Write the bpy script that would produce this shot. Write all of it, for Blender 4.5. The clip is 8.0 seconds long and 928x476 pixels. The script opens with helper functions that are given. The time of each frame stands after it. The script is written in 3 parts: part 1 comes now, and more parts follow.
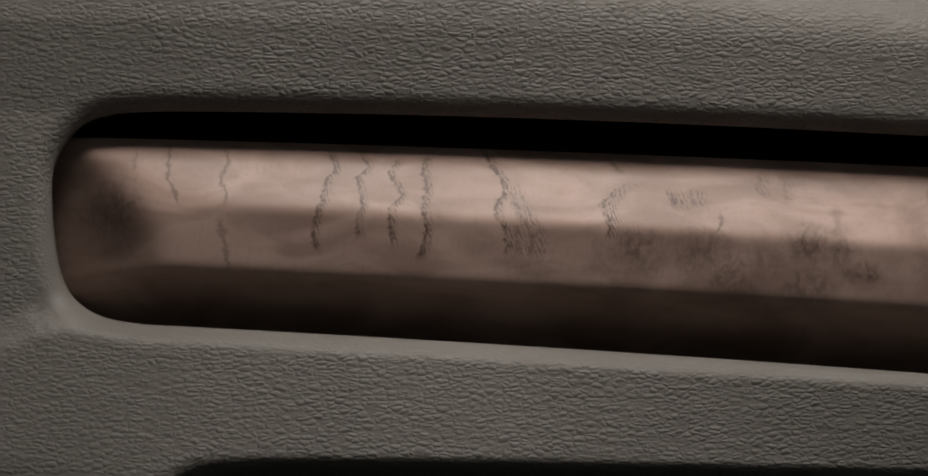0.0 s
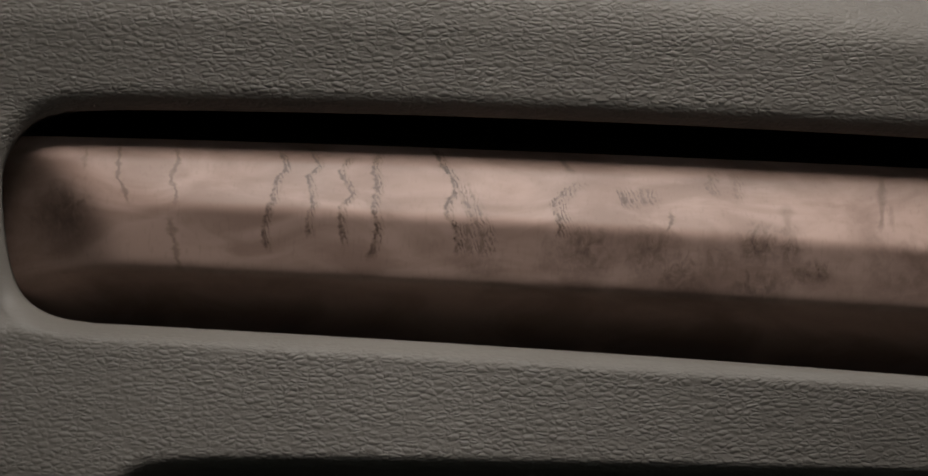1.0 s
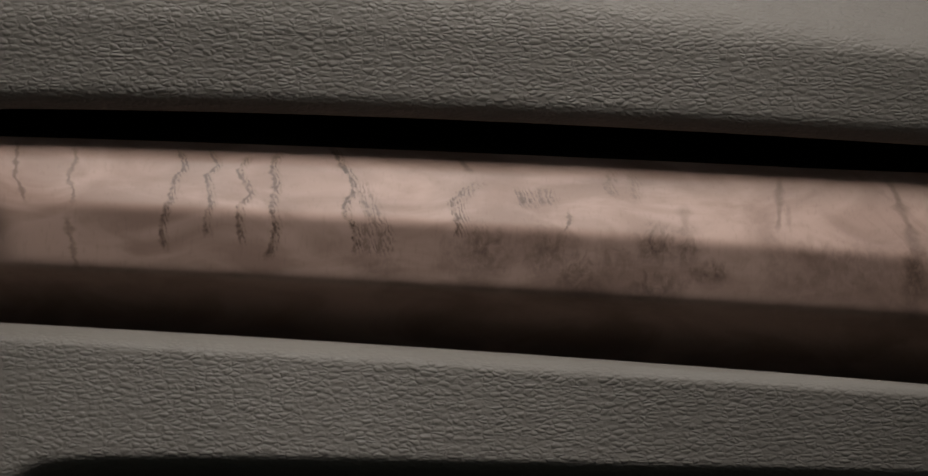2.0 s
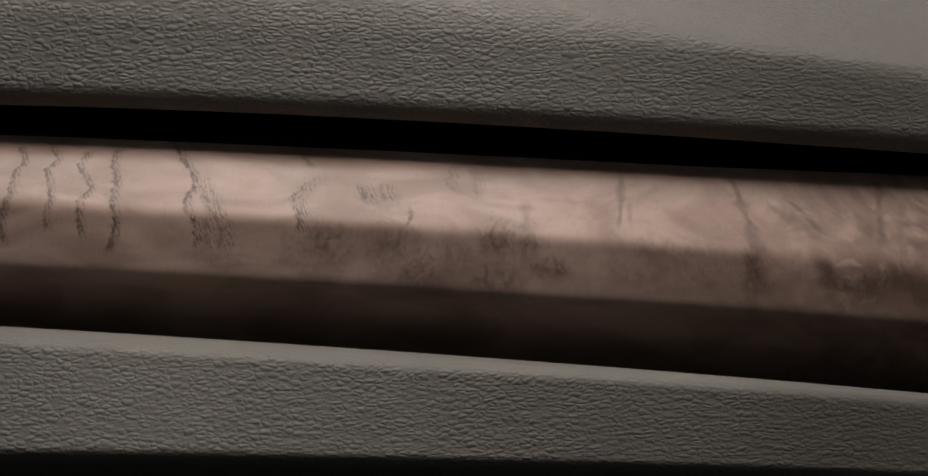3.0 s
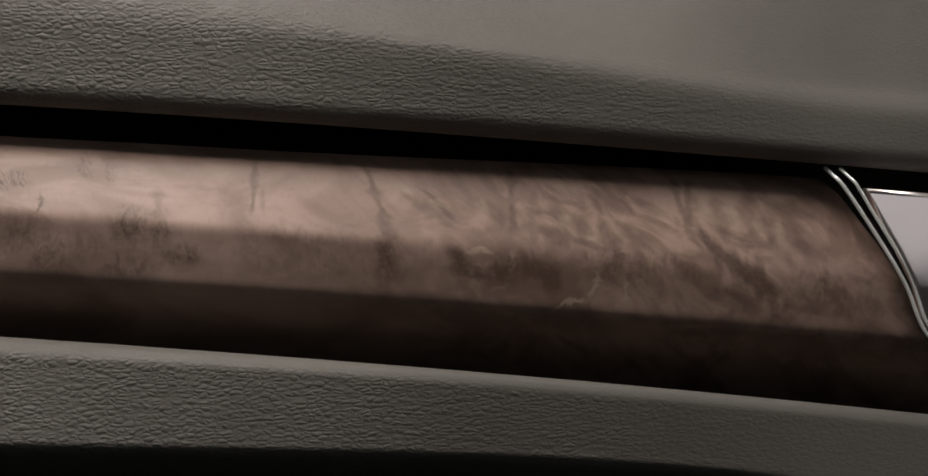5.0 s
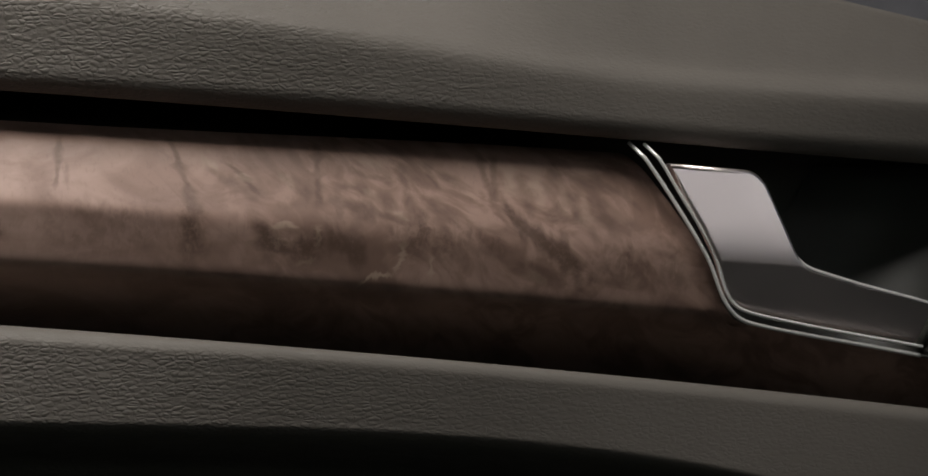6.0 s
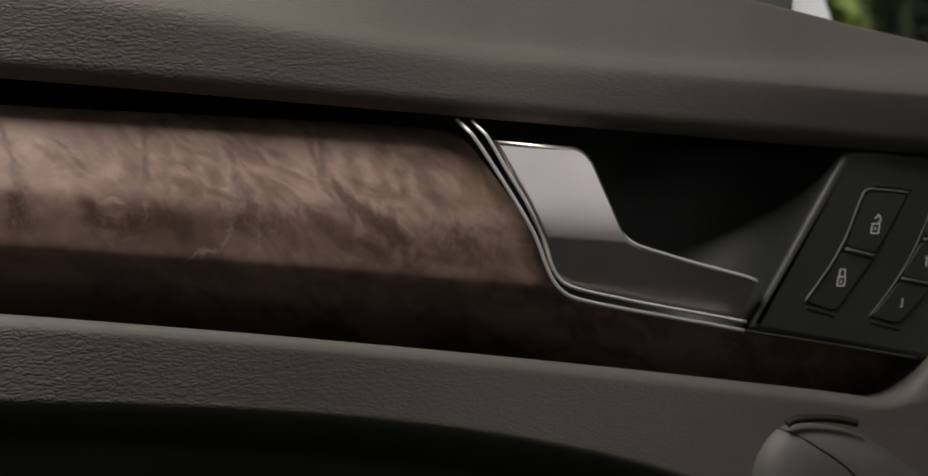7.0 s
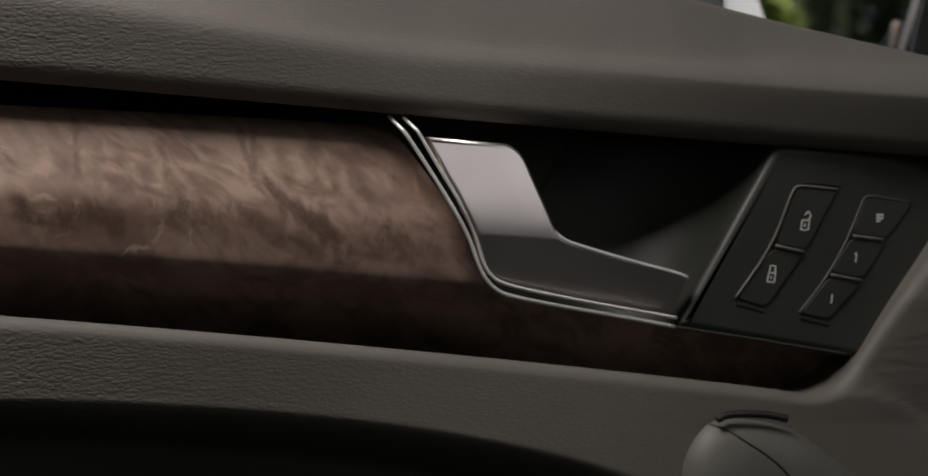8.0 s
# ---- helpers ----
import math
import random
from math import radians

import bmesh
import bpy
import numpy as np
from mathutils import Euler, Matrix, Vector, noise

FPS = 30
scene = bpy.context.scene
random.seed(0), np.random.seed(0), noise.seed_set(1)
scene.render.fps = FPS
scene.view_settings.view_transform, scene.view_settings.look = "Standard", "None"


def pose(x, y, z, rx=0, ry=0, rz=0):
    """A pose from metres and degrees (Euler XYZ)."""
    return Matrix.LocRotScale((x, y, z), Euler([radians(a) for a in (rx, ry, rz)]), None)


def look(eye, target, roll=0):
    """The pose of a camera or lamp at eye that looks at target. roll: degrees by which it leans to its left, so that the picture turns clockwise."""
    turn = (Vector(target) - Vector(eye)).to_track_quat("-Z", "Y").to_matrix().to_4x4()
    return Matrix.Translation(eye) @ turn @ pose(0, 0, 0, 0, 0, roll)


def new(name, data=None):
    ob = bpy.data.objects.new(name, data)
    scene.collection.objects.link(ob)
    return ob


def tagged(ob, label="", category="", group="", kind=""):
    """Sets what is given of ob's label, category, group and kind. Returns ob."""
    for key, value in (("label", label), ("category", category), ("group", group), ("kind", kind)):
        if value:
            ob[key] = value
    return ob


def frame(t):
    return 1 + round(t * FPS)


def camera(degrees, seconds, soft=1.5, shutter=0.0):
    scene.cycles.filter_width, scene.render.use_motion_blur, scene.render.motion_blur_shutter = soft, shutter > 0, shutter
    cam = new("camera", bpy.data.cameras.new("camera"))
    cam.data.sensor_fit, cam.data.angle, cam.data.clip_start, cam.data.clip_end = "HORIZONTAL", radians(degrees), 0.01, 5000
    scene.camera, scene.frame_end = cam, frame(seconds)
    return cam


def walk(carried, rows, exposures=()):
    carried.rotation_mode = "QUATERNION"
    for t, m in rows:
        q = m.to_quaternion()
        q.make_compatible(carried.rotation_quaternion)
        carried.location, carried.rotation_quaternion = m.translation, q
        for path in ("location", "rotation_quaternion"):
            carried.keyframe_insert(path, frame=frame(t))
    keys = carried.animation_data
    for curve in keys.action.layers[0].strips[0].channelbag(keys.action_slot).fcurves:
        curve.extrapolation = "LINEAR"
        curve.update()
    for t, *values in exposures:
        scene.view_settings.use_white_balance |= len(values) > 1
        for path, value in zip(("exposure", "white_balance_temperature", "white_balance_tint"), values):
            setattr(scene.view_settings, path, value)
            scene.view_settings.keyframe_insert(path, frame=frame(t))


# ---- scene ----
cam = camera(20.0, 8.0, soft=1.6)
PATH = [
    (0.0, pose(0.0000, 0.0000, 0.0000, 92.416, 0, -3.351) @ pose(0, 0, 0, 0, 0, 0.888)),
    (0.5, pose(0.0033, -0.0004, 0.0006, 92.380, 0, -3.537) @ pose(0, 0, 0, 0, 0, 0.897)),
    (1.0, pose(0.0089, -0.0012, 0.0015, 92.310, 0, -3.862) @ pose(0, 0, 0, 0, 0, 0.912)),
    (1.5, pose(0.0159, -0.0023, 0.0028, 92.239, 0, -4.308) @ pose(0, 0, 0, 0, 0, 0.926)),
    (2.8, pose(0.0447, -0.0076, 0.0082, 91.879, 0, -6.504) @ pose(0, 0, 0, 0, 0, 1.055)),
    (3.0, pose(0.0493, -0.0086, 0.0091, 91.805, 0, -6.935) @ pose(0, 0, 0, 0, 0, 1.072)),
    (3.5, pose(0.0608, -0.0114, 0.0114, 91.668, 0, -8.120) @ pose(0, 0, 0, 0, 0, 1.090)),
    (4.0, pose(0.0713, -0.0145, 0.0137, 91.529, 0, -9.404) @ pose(0, 0, 0, 0, 0, 1.111)),
    (4.5, pose(0.0806, -0.0176, 0.0159, 91.370, 0, -10.736) @ pose(0, 0, 0, 0, 0, 1.134)),
    (4.7, pose(0.0843, -0.0191, 0.0168, 91.271, 0, -11.339) @ pose(0, 0, 0, 0, 0, 1.140)),
    (5.8, pose(0.1011, -0.0280, 0.0216, 90.552, 0, -15.023) @ pose(0, 0, 0, 0, 0, 1.155)),
    (6.0, pose(0.1032, -0.0295, 0.0223, 90.383, 0, -15.644) @ pose(0, 0, 0, 0, 0, 1.165)),
    (6.5, pose(0.1073, -0.0333, 0.0240, 90.003, 0, -17.215) @ pose(0, 0, 0, 0, 0, 1.210)),
    (7.0, pose(0.1105, -0.0374, 0.0256, 89.746, 0, -18.853) @ pose(0, 0, 0, 0, 0, 1.256)),
    (7.5, pose(0.1116, -0.0394, 0.0263, 89.682, 0, -19.691) @ pose(0, 0, 0, 0, 0, 1.284)),
    (8.0, pose(0.1121, -0.0405, 0.0267, 89.640, 0, -20.195) @ pose(0, 0, 0, 0, 0, 1.276)),
]
walk(cam, PATH)

cam.data.dof.use_dof = True
cam.data.dof.focus_distance = 0.945
cam.data.dof.aperture_fstop = 15.0

# ---- world and light ----
world = bpy.data.worlds.new("sky")
scene.world = world
world.use_nodes = True
wn = world.node_tree.nodes
sky = wn.new("ShaderNodeTexSky")
sky.sky_type = "NISHITA"
sky.sun_disc = False
sky.sun_elevation, sky.sun_rotation = radians(58), radians(158)
world.node_tree.links.new(sky.outputs[0], wn["Background"].inputs[0])
wn["Background"].inputs[1].default_value = 0.11

sun = new("sun", bpy.data.lights.new("sun", "SUN"))
sun.data.energy, sun.data.angle, sun.data.color = 3.2, radians(3), (1.0, 0.95, 0.88)
sun.matrix_world = look((0, 0, 3), (-0.2, 0.5, 2.15))


def area_lamp(name, eye, target, sx, sy, watts, colour):
    lamp = new(name, bpy.data.lights.new(name, "AREA"))
    lamp.data.shape, lamp.data.size, lamp.data.size_y = "RECTANGLE", sx, sy
    lamp.data.energy, lamp.data.color = watts, colour
    lamp.matrix_world = look(eye, target)
    return lamp


# daylight through the windscreen and far side window; the overhead lamp is made up
area_lamp("added_roof_light", (0.12, 0.60, 0.60), (0.12, 0.70, 0.0), 0.40, 0.29, 5.1, (1.0, 0.955, 0.90))
area_lamp("windscreen_daylight", (0.86, 0.05, 0.54), (0.46, 0.06, -0.08), 0.40, 1.00, 1.2, (1.0, 0.97, 0.95))
area_lamp("side_window_daylight", (-0.1, -0.79, 0.30), (-0.1, 1.0, 0.20), 0.9, 0.26, 0.36, (0.86, 1.0, 0.86))


# ---- node helpers ----
class Nodes:
    """Short names for the nodes of one material."""

    def __init__(self, name):
        self.mat = bpy.data.materials.new(name)
        self.mat.use_nodes = True
        self.tree = self.mat.node_tree
        self.bsdf = self.tree.nodes["Principled BSDF"]
        self.coord = self.tree.nodes.new("ShaderNodeTexCoord").outputs["Object"]

    def put(self, socket, value):
        if isinstance(value, bpy.types.NodeSocket):
            self.tree.links.new(value, socket)
        else:
            socket.default_value = value

    def math(self, op, a, b=0.0, c=0.0):
        n = self.tree.nodes.new("ShaderNodeMath")
        n.operation = op
        for i, v in enumerate((a, b, c)):
            self.put(n.inputs[i], v)
        return n.outputs[0]

    def xyz(self, vector):
        n = self.tree.nodes.new("ShaderNodeSeparateXYZ")
        self.put(n.inputs[0], vector)
        return n.outputs

    def mapped(self, scale, rotation=(0, 0, 0), vector=None, shift=(0, 0, 0)):
        n = self.tree.nodes.new("ShaderNodeMapping")
        self.put(n.inputs["Vector"], vector or self.coord)
        n.inputs["Scale"].default_value = scale
        n.inputs["Rotation"].default_value = rotation
        n.inputs["Location"].default_value = shift
        return n.outputs[0]

    def noise(self, vector, scale, detail=3.0, rough=0.5, distortion=0.0, colour=False):
        n = self.tree.nodes.new("ShaderNodeTexNoise")
        self.put(n.inputs["Vector"], vector)
        n.inputs["Scale"].default_value, n.inputs["Detail"].default_value = scale, detail
        n.inputs["Roughness"].default_value, n.inputs["Distortion"].default_value = rough, distortion
        return n.outputs["Color" if colour else "Fac"]

    def ripple(self, value, shift, scale, rough=0.5):
        """Noise along one axis."""
        n = self.tree.nodes.new("ShaderNodeTexNoise")
        n.noise_dimensions = "1D"
        self.put(n.inputs["W"], self.math("ADD", value, shift))
        n.inputs["Scale"].default_value, n.inputs["Detail"].default_value = scale, 2.0
        n.inputs["Roughness"].default_value = rough
        return n.outputs["Fac"]

    def voronoi(self, vector, scale, feature="DISTANCE_TO_EDGE", randomness=1.0):
        n = self.tree.nodes.new("ShaderNodeTexVoronoi")
        n.feature = feature
        self.put(n.inputs["Vector"], vector)
        n.inputs["Scale"].default_value = scale
        n.inputs["Randomness"].default_value = randomness
        return n.outputs["Distance"]

    def span(self, value, a, b, lo=0.0, hi=1.0, smooth=True):
        n = self.tree.nodes.new("ShaderNodeMapRange")
        n.interpolation_type = "SMOOTHSTEP" if smooth else "LINEAR"
        for i, v in enumerate((value, a, b, lo, hi)):
            self.put(n.inputs[i], v)
        return n.outputs[0]

    def mix(self, fac, a, b, blend="MIX"):
        n = self.tree.nodes.new("ShaderNodeMix")
        n.data_type, n.blend_type = "RGBA", blend
        self.put(n.inputs[0], fac)
        for i, v in ((6, a), (7, b)):
            self.put(n.inputs[i], v if isinstance(v, bpy.types.NodeSocket) else (*v, 1.0))
        return n.outputs[2]

    def bump(self, height, strength, distance, normal=None):
        n = self.tree.nodes.new("ShaderNodeBump")
        n.inputs["Strength"].default_value, n.inputs["Distance"].default_value = strength, distance
        self.put(n.inputs["Height"], height)
        if normal:
            self.put(n.inputs["Normal"], normal)
        return n.outputs[0]

    def done(self, **sockets):
        for key, value in sockets.items():
            name = key.replace("_", " ").title().replace("Ior", "IOR")
            if isinstance(value, tuple) and len(value) == 3 and name == "Base Color":
                value = (*value, 1.0)
            self.put(self.bsdf.inputs[name], value)
        return self.mat


# ---- materials ----
def leather_material():
    n = Nodes("grained_leather")
    x, _, z = n.xyz(n.coord)
    warp = n.noise(n.coord, 320.0, 3.0, 0.6, colour=True)
    p = n.mapped((0.50, 1.0, 1.0), (0, radians(9), 0))
    add = n.tree.nodes.new("ShaderNodeVectorMath")
    add.operation = "MULTIPLY_ADD"
    n.put(add.inputs[0], warp)
    add.inputs[1].default_value = (0.0022, 0.0, 0.0016)
    n.put(add.inputs[2], p)
    # low rounded pebbles parted by soft wavy creases
    pebble = n.span(n.voronoi(add.outputs[0], 640.0), 0.0, 0.30)
    dome = n.math("SUBTRACT", 1.0, n.voronoi(add.outputs[0], 640.0, "SMOOTH_F1"))
    fine = n.noise(n.coord, 2200.0, 3.0, 0.6)
    uneven = n.noise(n.mapped((0.40, 1.0, 1.0), (0, radians(8), 0)), 400.0, 2.0, 0.5, 0.5)
    broken = n.span(n.noise(n.mapped((0.6, 1.0, 1.0)), 210.0, 2.0), 0.35, 0.62, 0.65, 1.0)
    # the grain is drawn flat round the edge of the opening and fades towards the front of the door
    low = n.math("MULTIPLY_ADD", n.math("MULTIPLY_ADD", n.math("MULTIPLY_ADD", x, -0.02133, -0.038009), x, -0.040428), x, 0.004481)
    stretched = n.math("MAXIMUM", n.span(n.math("SUBTRACT", low, z), 0.0020, 0.0070, 0.15, 1.0), n.math("MAXIMUM", n.span(n.math("SUBTRACT", z, low), 0.020, 0.040), n.span(x, -0.080, -0.100)))
    worn = n.math("MULTIPLY", n.math("MULTIPLY", n.math("MULTIPLY", n.span(x, 0.10, 0.46, 1.0, 0.22), n.span(x, 0.46, 0.62, 1.0, 0.15)), n.span(x, -0.10, 0.0, 0.7, 1.0)), stretched)
    h = n.math("MULTIPLY", n.math("MULTIPLY", pebble, 0.46), broken)
    h = n.math("ADD", h, n.math("MULTIPLY_ADD", dome, 0.45, n.math("MULTIPLY", uneven, 0.75)))
    h = n.math("MULTIPLY", n.math("ADD", h, n.math("MULTIPLY", fine, 0.05)), worn)
    tone = n.noise(n.coord, 9.0, 4.0, 0.6)
    col = n.mix(n.span(tone, 0.3, 0.7), (0.131, 0.118, 0.104), (0.156, 0.141, 0.125))
    col = n.mix(n.span(fine, 0.35, 0.75, 0.0, 0.2), col, (0.105, 0.097, 0.086))
    rough = n.span(n.noise(n.coord, 120.0, 3.0), 0.3, 0.7, 0.52, 0.64)
    return n.done(base_color=col, roughness=rough, specular_ior_level=0.42, normal=n.bump(h, 0.66, 0.0008))


class Veneer:
    """Dark figure lines, blotches and pale curls of one stretch of the wood, gathered into two masks."""

    def __init__(self, n, start, end):
        self.n, self.start, self.end = n, start, end
        self.dark, self.pale, self.count = 0.0, 0.0, 0
        self.x, _, self.z = n.xyz(n.coord)
        warp = n.noise(n.coord, 130.0, 3.0, 0.6)
        grit = n.noise(n.coord, 520.0, 3.0, 0.7)
        lump = n.noise(n.mapped((1.0, 1.0, 0.7)), 270.0, 4.0, 0.6, 0.8)
        slant = n.math("MULTIPLY_ADD", lump, 0.0030, n.math("MULTIPLY_ADD", warp, 0.005, n.math("MULTIPLY_ADD", self.z, 0.35, self.x)))
        hatch = n.span(n.math("SINE", n.math("MULTIPLY", slant, 4300.0)), -0.6, 1.0)
        self.dash = n.math("MULTIPLY", hatch, n.span(grit, 0.40, 0.56, 0.15, 1.0))
        self.warp, self.lump = n.math("MULTIPLY_ADD", warp, 1.6, -0.8), n.math("MULTIPLY_ADD", lump, 1.6, -0.8)
        self.gap, self.breaks = n.span(lump, 0.36, 0.68, 1.0, 0.42), n.span(grit, 0.38, 0.55, 0.4, 1.0)
        self.grit = n.math("MULTIPLY_ADD", grit, 0.7, -0.35)

    def outside(self, a, b):
        return b < self.start - 0.004 or a > self.end + 0.004

    def keep(self, m, pale=False):
        if pale:
            self.pale = self.n.math("MAXIMUM", self.pale, m)
        else:
            self.dark = self.n.math("MAXIMUM", self.dark, m)

    def line(self, points, width, tone, hatched=0.0, pale=False):
        """A figure line along (x, z) points, with a band of short strokes on one side where hatched."""
        n, self.count = self.n, self.count + 1
        if self.outside(min(p[0] for p in points) - width - hatched, max(p[0] for p in points) + width + hatched):
            return
        tone = min(1.0, tone * 1.25) if width < 0.001 else tone
        reach = [max(p[k] for p in points) - min(p[k] for p in points) for k in (0, 1)]
        steep = reach[1] * 1.2 > reach[0]
        along, across = (self.z, self.x) if steep else (self.x, self.z)
        p = sorted((q[1], q[0]) if steep else q for q in points)
        at = p[0][1]
        for (a, va), (b, vb) in zip(p, p[1:]):
            at = n.math("ADD", at, n.span(along, a, max(b, a + 1e-4), 0.0, vb - va, smooth=False))
        wob = n.ripple(along, 0.37 * self.count, 420.0 if width < 0.001 else 130.0, 0.55)
        at = n.math("MULTIPLY_ADD", n.math("SUBTRACT", wob, 0.5), 0.0018 if width < 0.001 else 0.0022, at)
        off = n.math("SUBTRACT", across, at)
        flat = reach[1 if steep else 0] / math.hypot(*reach)
        swell = n.span(n.ripple(along, 50.0 + 0.37 * self.count, 300.0 if width < 0.001 else 120.0), 0.3, 0.7, 0.45 / (width / flat), 1.35 / (width / flat))
        m = n.span(n.math("MULTIPLY", n.math("ABSOLUTE", off), swell), 0.2, 1.5, tone, 0.0)
        if hatched:
            u = n.math("MULTIPLY_ADD", off, flat / hatched, self.grit)
            side = n.math("MULTIPLY", n.span(u, 0.5, 1.1, 1.0, 0.0), n.span(u, -0.4, -0.1, 0.0, 1.0))
            dash = n.math("MULTIPLY_ADD", self.dash, tone * 0.9, tone * 0.14)
            m = n.math("MAXIMUM", n.math("MULTIPLY", m, self.breaks), n.math("MULTIPLY", side, dash))
        tip = min(0.003, 0.25 * (p[-1][0] - p[0][0]))
        ends = n.math("MULTIPLY", n.span(along, p[0][0] - 0.5 * tip, p[0][0] + tip), n.span(along, p[-1][0] + 0.5 * tip, p[-1][0] - tip))
        self.keep(n.math("MULTIPLY", m, ends), pale)

    def blotch(self, x0, z0, rx, rz, tone):
        n = self.n
        if self.outside(x0 - 3 * rx, x0 + 3 * rx):
            return
        dx = n.math("MULTIPLY_ADD", n.math("SUBTRACT", self.x, x0), 0.72 / rx, self.warp)
        dz = n.math("MULTIPLY_ADD", n.math("SUBTRACT", self.z, z0), 0.80 / rz, self.lump)
        d = n.math("SQRT", n.math("ADD", n.math("MULTIPLY", dx, dx), n.math("MULTIPLY", dz, dz)))
        m = n.math("MULTIPLY", n.span(d, 0.1, 1.35, tone, 0.0), self.gap)
        self.keep(m)


def figure_a(v):
    v.blotch(-0.0661, 0.0427, 0.0080, 0.0100, 0.7)
    v.line([(-0.0596, 0.0660), (-0.0598, 0.0587)], 0.0006, 0.35)
    v.line([(-0.0484, 0.0683), (-0.0483, 0.0590), (-0.0485, 0.0559), (-0.0459, 0.0518), (-0.0447, 0.0473)], 0.0006, 0.5)
    v.line([(-0.0308, 0.0430), (-0.0287, 0.0341), (-0.0270, 0.0252)], 0.0009, 0.4)
    v.line([(-0.0291, 0.0671), (-0.0280, 0.0629), (-0.0307, 0.0567), (-0.0285, 0.0511), (-0.0287, 0.0470)], 0.0006, 0.5)
    v.line([(0.0060, 0.0671), (0.0086, 0.0602), (0.0053, 0.0570), (0.0035, 0.0487), (0.0014, 0.0427), (0.0009, 0.0367), (0.0026, 0.0317)], 0.0006, 0.75, 0.0026)
    v.line([(0.0165, 0.0673), (0.0196, 0.0615), (0.0157, 0.0577), (0.0168, 0.0532), (0.0175, 0.0480), (0.0156, 0.0429), (0.0161, 0.0370)], 0.0006, 0.75, 0.0026)
    v.line([(0.0307, 0.0656), (0.0263, 0.0596), (0.0298, 0.0545), (0.0308, 0.0514), (0.0269, 0.0472), (0.0266, 0.0421), (0.0281, 0.0342)], 0.0006, 0.7, 0.0028)
    v.line([(0.0402, 0.0666), (0.0378, 0.0609), (0.0395, 0.0557), (0.0387, 0.0516), (0.0379, 0.0474), (0.0396, 0.0404), (0.0382, 0.0334), (0.0367, 0.0294)], 0.0007, 0.75, 0.0030)
    v.line([(0.0585, 0.0696), (0.0618, 0.0625), (0.0652, 0.0584), (0.0661, 0.0532), (0.0629, 0.0490), (0.0630, 0.0449), (0.0665, 0.0409), (0.0668, 0.0319)], 0.0007, 0.85, 0.0030)


def figure_b(v):
    v.line([(0.0658, 0.0573), (0.0686, 0.0512), (0.0717, 0.0450), (0.0752, 0.0391), (0.0749, 0.0311)], 0.0008, 0.6, 0.0060)
    v.line([(0.0697, 0.0436), (0.0708, 0.0310)], 0.0008, 0.5, 0.0090)
    v.blotch(0.0736, 0.0270, 0.0080, 0.0050, 0.4)
    v.line([(0.1036, 0.0660), (0.1065, 0.0610)], 0.0010, 0.6)
    v.line([(0.1075, 0.0437), (0.1069, 0.0306)], 0.0008, 0.4, 0.0070)
    v.line([(0.1086, 0.0577), (0.1036, 0.0542), (0.0998, 0.0504), (0.1013, 0.0450), (0.1018, 0.0376)], 0.0006, 0.75, 0.0050)
    v.blotch(0.1099, 0.0317, 0.0110, 0.0085, 0.75)
    v.line([(0.1229, 0.0559), (0.1251, 0.0489)], 0.0007, 0.7, 0.0060)
    v.line([(0.1299, 0.0561), (0.1317, 0.0498)], 0.0008, 0.55, 0.0060)
    v.line([(0.1309, 0.0391), (0.1319, 0.0351), (0.1302, 0.0310)], 0.0008, 0.55, 0.0040)


def figure_c(v):
    v.blotch(0.1332, 0.0315, 0.0090, 0.0080, 0.7)
    v.line([(0.1398, 0.0479), (0.1405, 0.0454), (0.1386, 0.0409)], 0.0006, 0.6)
    v.blotch(0.1437, 0.0252, 0.0090, 0.0070, 0.8)
    v.blotch(0.1548, 0.0285, 0.0070, 0.0070, 0.5)
    v.line([(0.1555, 0.0630), (0.1534, 0.0566), (0.1569, 0.0529)], 0.0008, 0.4, 0.0040)
    v.line([(0.1625, 0.0627), (0.1634, 0.0511)], 0.0008, 0.3, 0.0040)
    v.blotch(0.1703, 0.0348, 0.0070, 0.0070, 0.85)
    v.blotch(0.1704, 0.0227, 0.0090, 0.0060, 0.8)
    v.line([(0.1804, 0.0515), (0.1804, 0.0401)], 0.0014, 0.3)
    v.blotch(0.1809, 0.0350, 0.0040, 0.0070, 0.8)


def figure_d(v):
    v.blotch(0.1887, 0.0270, 0.0060, 0.0045, 0.9)
    v.line([(0.2151, 0.0618), (0.2145, 0.0533), (0.2129, 0.0424)], 0.0010, 0.5)
    v.line([(0.2172, 0.0523), (0.2168, 0.0439)], 0.0010, 0.3)
    v.blotch(0.2308, 0.0260, 0.0240, 0.0110, 0.45)
    v.line([(0.2544, 0.0624), (0.2579, 0.0497), (0.2611, 0.0402), (0.2626, 0.0308), (0.2650, 0.0184)], 0.0014, 0.5)
    v.blotch(0.2608, 0.0256, 0.0045, 0.0110, 0.85)
    v.line([(0.2652, 0.0549), (0.2713, 0.0517)], 0.0016, 0.5, pale=True)
    v.line([(0.2665, 0.0525), (0.2757, 0.0455), (0.2860, 0.0398)], 0.0014, 0.35)
    v.line([(0.2732, 0.0544), (0.2793, 0.0498), (0.2861, 0.0415)], 0.0009, 0.4)
    v.line([(0.2787, 0.0504), (0.2821, 0.0469)], 0.0018, 0.5, pale=True)


